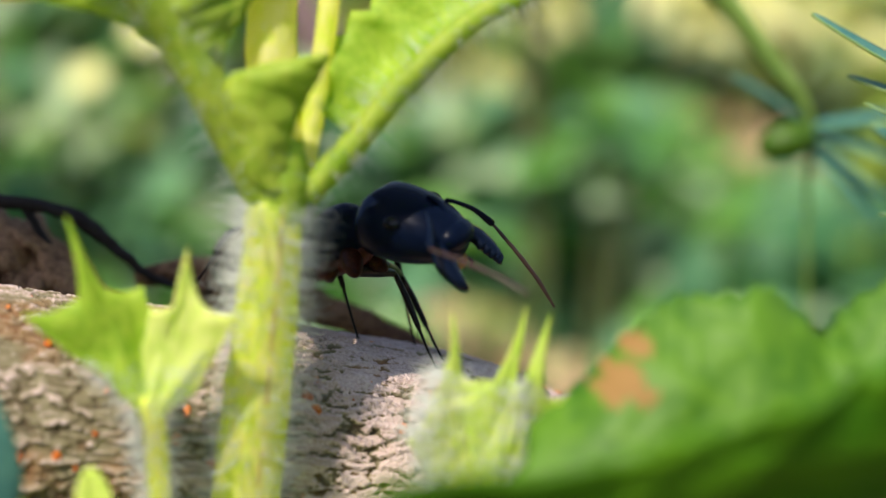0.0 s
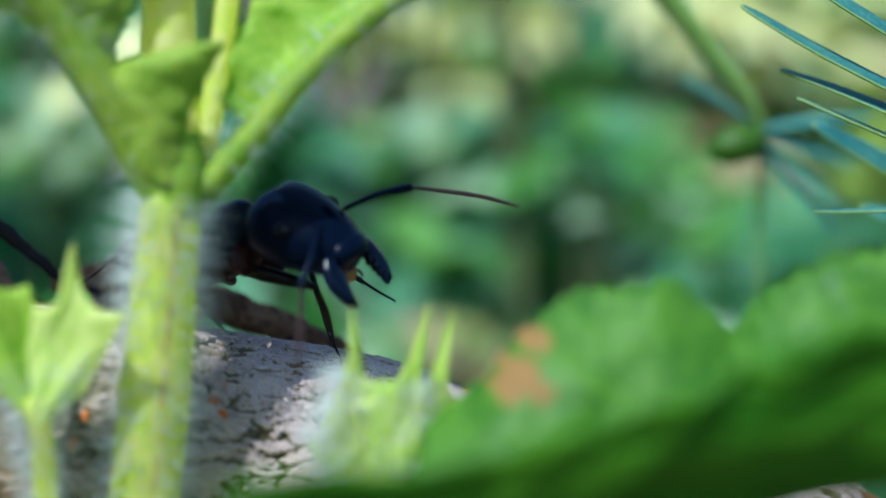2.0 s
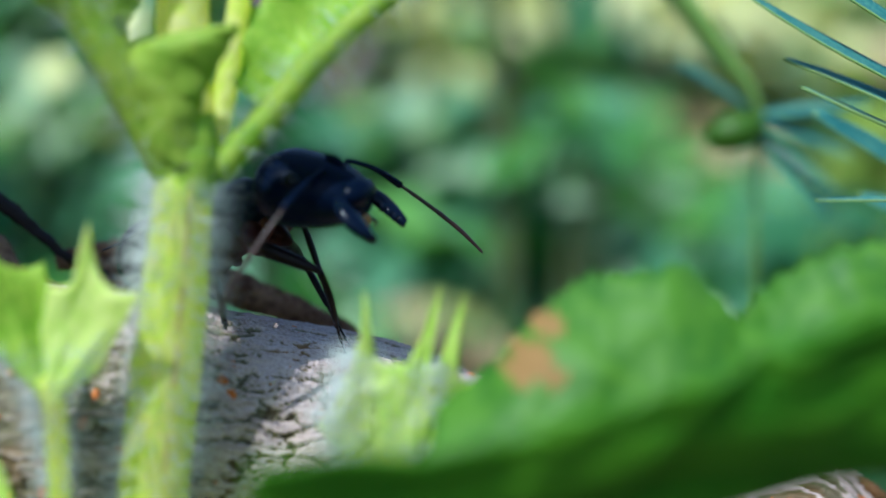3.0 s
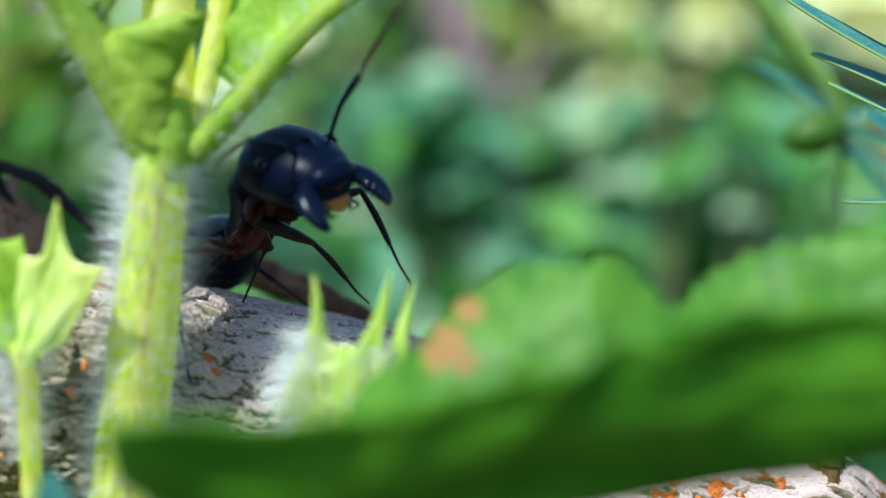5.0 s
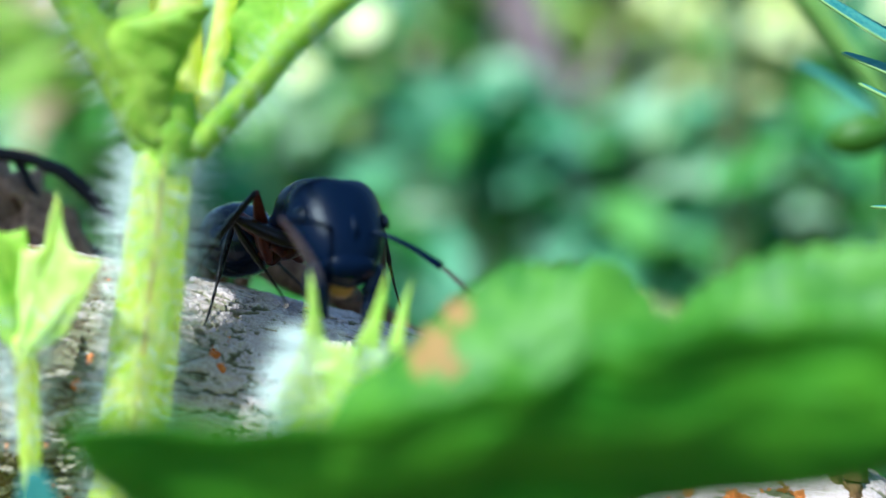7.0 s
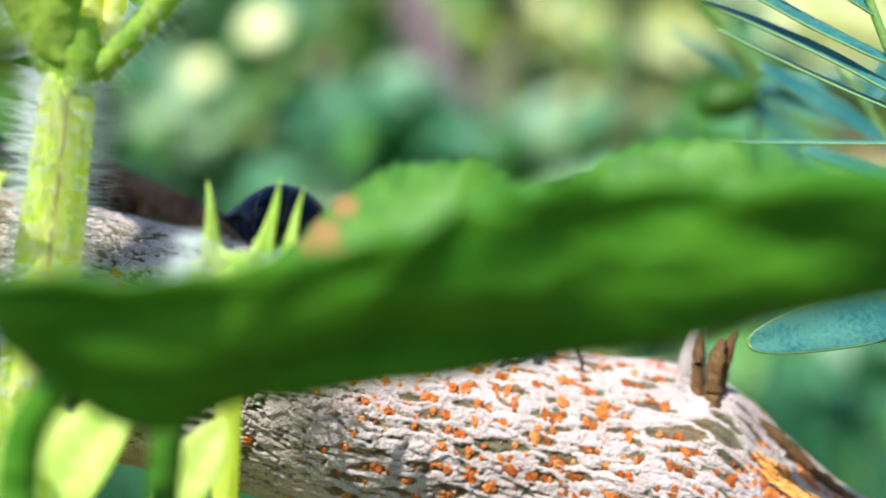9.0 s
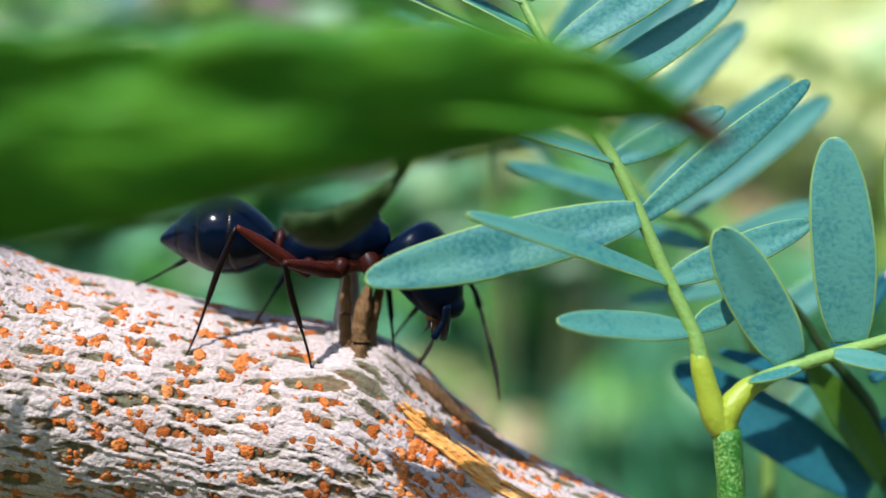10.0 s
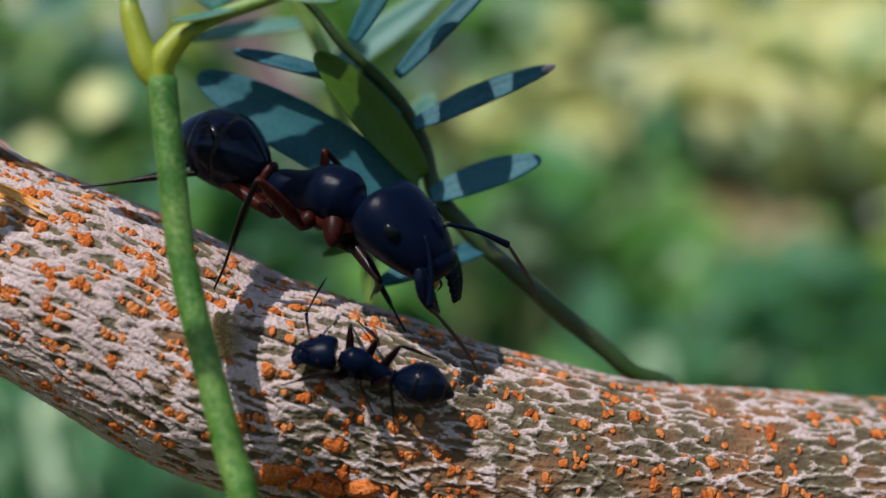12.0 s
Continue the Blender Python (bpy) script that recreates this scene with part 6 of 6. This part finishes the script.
def motions():
    # seconds, thorax place (mm), yaw, pitch, roll
    body = [
        (0, -7.92, 52.94, -5.77, -49, 18, 0),
        (0.5, -8.82, 53.03, -5.50, -53, 17, 0),
        (1, -8.77, 53.06, -4.88, -51, 26, 0),
        (1.5, -8.20, 53.07, -5.13, -46, 18, 0),
        (2, -8.53, 52.99, -5.76, -52, 20, 0),
        (2.5, -8.24, 52.98, -6.01, -48, 22, 0),
        (3, -8.63, 52.93, -5.69, -49, 25, 0),
        (4, -8.15, 52.54, -5.61, -56, 30, 0),
        (5, -7.66, 52.15, -5.53, -63, 35, 0),
        (5.5, -6.96, 51.85, -5.67, -59, 25, 0),
        (6, -6.75, 51.99, -5.52, -57, 30, 0),
        (6.5, -6.17, 52.04, -5.58, -55, 29, 0),
        (7.5, -6.53, 52.48, -7.17, -43, 12, 0),
        (8.5, -2.87, 53.13, -7.94, -28, 7, 0),
        (9, 2.30, 53.11, -10.27, -14, -2, 0),
        (9.5, 10.38, 52.60, -12.10, 0, -6, 0),
        (10, 16.44, 52.14, -12.29, -10, 3, 0),
        (10.5, 23.23, 51.52, -15.83, -16, -16, 0),
        (11, 31.04, 50.99, -21.29, -20, -15, 0),
        (11.5, 35.25, 51.02, -23.18, -17, -17, 0),
        (12, 38.40, 50.44, -24.24, -26, -21, 0),
    ]
    # seconds, yaw, pitch, roll of the head
    head = [
        (0, -37, -8, 12),
        (0.5, -51, -8, -7),
        (1, -60, -39, -15),
        (1.5, -51, -24, -21),
        (2, -34, -18, 14),
        (2.5, -39, -21, 3),
        (3, -34, -1, 6),
        (4, -40, -3, 11),
        (5, -46, -4, 15),
        (5.5, -45, -18, 26),
        (6, -65, -29, 9),
        (6.5, -85, -27, -12),
        (7.5, -50, -45, -4),
        (8.5, -13, -47, 0),
        (9, -8, -33, 1),
        (9.5, -5, -29, 1),
        (10, -8, -53, 0),
        (10.5, -12, -61, 0),
        (11, -13, -55, 2),
        (11.5, -15, -48, 1),
        (12, -22, -42, 20),
    ]
    # seconds, then yaw and pitch of the scape and of the whip
    feeler_l = [
        (0, 35, -24, -6, -54),
        (0.5, -15, -25, -58, -30),
        (1, 11, -46, 32, -55),
        (1.5, -26, -39, -59, -40),
        (2, 12, 15, 0, -12),
        (2.5, 18, -18, 2, -41),
        (3, 29, -22, 0, -40),
        (5, -41, 58, -59, 35),
        (5.5, -51, 37, -49, 23),
        (6, -42, -46, -69, -28),
        (6.5, -13, -24, -48, -21),
        (10, 59, -35, -50, -73),
        (10.5, 60, -22, 5, -83),
        (11, 45, -16, -43, -66),
        (11.5, 66, -27, 59, -53),
        (12, 17, -19, 62, -38),
    ]
    feeler_r = [
        (0, -96, -21, -46, -17),
        (0.5, -124, 15, -115, -15),
        (1, -125, 8, -111, -20),
        (1.5, -138, -7, -103, -27),
        (2, -117, -48, -96, -27),
        (2.5, -172, -52, -127, -38),
        (3, -132, -27, -164, -55),
        (5, -120, 11, -97, -10),
        (5.5, -121, -1, -108, -12),
        (6, -134, -34, -100, -26),
        (6.5, -116, 21, -80, -21),
        (10, -166, -68, 96, -25),
        (10.5, -84, -56, 41, -73),
        (11, -162, -35, 75, -57),
        (11.5, -84, -42, -69, -23),
        (12, -62, -86, 53, -41),
    ]
    # seconds, how far each jaw stands open (degrees)
    jaws = [(0, 22), (0.5, 16), (1.0, 20), (1.5, 18), (2.0, 14), (2.5, 18), (3.0, 16), (4.0, 18), (5.0, 24), (5.5, 20), (6.0, 20), (6.5, 12), (7.5, -10), (8.5, -28), (11.5, -28), (12.0, 0)]
    # seconds, where the foot stands (mm)
    feet = {}
    feet["forel"] = [
        (0, -2.9, 52.8, -11.1),
        (0.5, -4.2, 47.1, -7.6),
        (1, -3.1, 54.1, -9.1),
        (1.5, -2.0, 51.7, -9.9),
        (2, -1.7, 51.1, -7.9),
        (2.5, -2.5, 47.9, -7.6),
        (3, -3.8, 52.8, -10.8),
        (4, -3.8, 52.8, -10.8),
        (5, -0.9, 49.4, -8.1),
        (5.5, -2.3, 55.8, -10.7),
        (6, -2.2, 55.7, -10.6),
        (6.5, -2.5, 55.8, -10.7),
        (7.5, -1.3, 52.7, -11.7),
        (8.5, 2.4, 54.4, -13.1),
        (9, 7.7, 55.5, -14.5),
        (9.5, 15.0, 56.0, -16.1),
        (10, 19.2, 54.8, -17.1),
        (10.5, 26.7, 53.7, -22.5),
        (11, 35.3, 53.1, -26.8),
        (11.5, 39.6, 53.3, -28.7),
        (12, 40.8, 53.3, -28.9),
    ]
    feet["forer"] = [
        (0, -3.4, 52.2, -11.1),
        (0.5, -3.9, 51.4, -11.5),
        (1, -4.1, 51.3, -11.4),
        (1.5, -3.4, 53.0, -10.9),
        (2, -3.8, 52.7, -10.8),
        (2.5, -4.0, 52.7, -10.8),
        (3, -4.0, 51.9, -11.1),
        (4, -9.6, 50.3, -10.6),
        (5, -2.8, 54.2, -9.8),
        (5.5, -6.3, 51.1, -11.0),
        (6, -7.6, 55.2, -9.5),
        (6.5, -6.8, 53.6, -9.9),
        (7.5, -6.3, 50.0, -11.9),
        (8.5, -1.3, 55.7, -11.4),
        (9, 5.4, 51.4, -15.7),
        (9.5, 14.6, 52.0, -16.7),
        (10, 19.3, 52.4, -17.5),
        (10.5, 25.1, 51.7, -22.3),
        (11, 30.7, 48.7, -27.4),
        (11.5, 38.0, 51.2, -28.5),
        (12, 42.5, 50.4, -30.7),
    ]
    feet["midl"] = [
        (0, -4.0, 54.7, -10.5),
        (0.5, -4.0, 54.7, -10.5),
        (1, -4.0, 54.7, -10.5),
        (1.5, -4.0, 54.7, -10.5),
        (2, -4.0, 54.7, -10.5),
        (2.5, -4.0, 54.7, -10.5),
        (3, -4.0, 54.7, -10.5),
        (4, -4.0, 54.7, -10.5),
        (5, -8.3, 53.2, -9.6),
        (5.5, -4.9, 52.9, -10.5),
        (6, -2.9, 53.6, -10.9),
        (6.5, -2.9, 53.6, -10.9),
        (7.5, -2.9, 53.6, -10.9),
        (8.5, -0.2, 56.3, -12.0),
        (9, 4.1, 57.1, -14.1),
        (9.5, 10.9, 57.0, -15.6),
        (10, 12.7, 53.0, -16.1),
        (10.5, 23.2, 54.4, -19.7),
        (11, 32.1, 54.8, -25.3),
        (11.5, 36.0, 54.8, -27.6),
        (12, 42.0, 52.9, -26.1),
    ]
    feet["midr"] = [
        (0, -6.7, 53.9, -9.9),
        (0.5, -6.3, 55.5, -9.9),
        (1, -12.1, 50.5, -9.7),
        (1.5, -5.9, 46.2, -5.7),
        (2, -11.8, 50.3, -9.9),
        (2.5, -6.9, 51.0, -10.9),
        (3, -8.9, 50.3, -10.8),
        (4, -11.7, 50.3, -10.0),
        (5, -11.7, 50.3, -10.0),
        (5.5, -11.7, 50.3, -10.0),
        (6, -11.7, 50.3, -10.0),
        (6.5, -9.9, 50.3, -10.5),
        (7.5, -9.9, 50.3, -10.5),
        (8.5, -9.1, 48.9, -12.9),
        (9, 1.1, 50.7, -14.6),
        (9.5, 10.9, 50.1, -19.2),
        (10, 15.5, 50.8, -17.7),
        (10.5, 21.0, 50.4, -20.9),
        (11, 28.7, 48.7, -26.8),
        (11.5, 33.7, 49.2, -28.0),
        (12, 34.1, 49.4, -28.0),
    ]
    feet["hindl"] = [
        (0, -7.9, 58.0, -11.2),
        (0.5, -7.9, 58.0, -11.2),
        (1, -7.9, 58.0, -11.2),
        (1.5, -7.9, 58.0, -11.2),
        (2, -7.9, 58.0, -11.2),
        (2.5, -7.9, 58.0, -11.2),
        (3, -7.9, 58.0, -11.2),
        (4, -7.9, 58.0, -11.2),
        (5, -5.3, 57.0, -10.8),
        (5.5, -5.3, 57.0, -10.8),
        (6, -5.3, 57.0, -10.8),
        (6.5, -5.3, 57.0, -10.8),
        (7.5, -7.4, 58.3, -11.5),
        (8.5, -7.4, 58.3, -11.5),
        (9, -2.3, 58.6, -12.6),
        (9.5, 4.4, 56.9, -14.1),
        (10, 7.1, 54.7, -14.4),
        (10.5, 17.1, 57.2, -17.0),
        (11, 21.6, 51.7, -20.0),
        (11.5, 30.7, 53.4, -23.6),
        (12, 29.2, 53.5, -23.1),
    ]
    feet["hindr"] = [
        (0, -14.9, 54.3, -8.3),
        (0.5, -15.1, 54.7, -7.4),
        (1, -15.0, 54.5, -7.3),
        (1.5, -15.0, 54.5, -7.3),
        (2, -15.0, 54.5, -7.3),
        (2.5, -15.0, 54.5, -7.3),
        (3, -14.1, 54.5, -6.6),
        (4, -13.4, 53.1, -8.5),
        (5, -9.9, 48.9, -12.5),
        (5.5, -9.8, 48.7, -12.8),
        (6, -9.7, 48.9, -12.5),
        (6.5, -10.1, 48.6, -12.8),
        (7.5, -12.8, 52.4, -8.7),
        (8.5, -7.2, 46.8, -5.8),
        (9, -4.3, 50.2, -12.4),
        (9.5, 2.5, 50.7, -15.5),
        (10, 10.0, 51.1, -17.1),
        (10.5, 18.8, 54.9, -15.9),
        (11, 22.7, 54.4, -19.9),
        (11.5, 26.7, 50.5, -23.6),
        (12, 27.7, 51.7, -23.3),
    ]
    # seconds, how far the knee swings out about the line from hip to foot (degrees)
    knees = {
        "forel": [(0.5, -50), (1, 95), (1.5, -45), (2, -60), (2.5, -60), (5, 0), (5.5, 10), (6, 100), (6.5, -25), (12, 100)],
        "forer": [(0, -75), (0.5, -65), (1, -30), (1.5, 35), (2, 35), (2.5, 55), (3, 20), (5, 75), (5.5, 50), (6, 5), (6.5, 0), (8.5, 0), (9.5, -100), (10, -100), (10.5, -105), (11, 15), (11.5, -100), (12, -115)],
        "midl": [(5, 0), (5.5, 120), (10, 20), (10.5, 120), (12, 15)],
        "midr": [(0, 35), (0.5, 10), (1.5, 15), (2.5, -60), (3, 105), (8.5, 25), (9.5, 20), (11, -10), (11.5, -5), (12, 0)],
        "hindl": [(10, -50), (11, -10), (11.5, -25), (12, -10)],
        "hindr": [(0, -25), (0.5, -35), (1, -55), (3, -50), (5, -75), (5.5, -72), (6, -78), (6.5, -68), (8.5, -30), (9.5, 95), (10, 0), (10.5, 55), (11, 30), (11.5, 15), (12, 50)],
    }
    animate(big, big_parts, 1.1, body, head, {"l": feeler_l, "r": feeler_r}, jaws, 1.2, feet, knees)
    body = [(0, 70, 49, -36.2, 178, 0, -30), (9.8, 70, 49, -36.2, 178, 0, -30), (11.0, 62, 48.2, -37.0, 174, 8, -50), (11.5, 48.6, 47.5, -35.8, 178, 14, -54), (11.6, 45.0, 47.3, -33.0, 178, 16, -52), (11.7, 41.2, 47.4, -30.9, 178, 24, -50), (11.8, 40.7, 47.4, -31.1, 178, 23, -50), (12.0, 40.5, 47.4, -31.5, 178, 22, -50)]
    head = [(0, 178, -10, -30), (11.0, 172, -5, -45), (11.8, 176, 4, -50), (12.0, 178, 6, -50)]
    left = [(0, 205, 10, 190, -10), (11.6, 205, 20, 190, 5), (12.0, 215, 25, 175, 20)]
    right = [(0, 150, 20, 170, -10), (11.6, 130, 30, 160, 10), (12.0, 100, 45, 60, 40)]
    animate(small, small_parts, 0.53, body, head, {"l": left, "r": right}, [(0, -28), (12.0, -28)], 0.95, stepping(0.53, body), {})


motions()
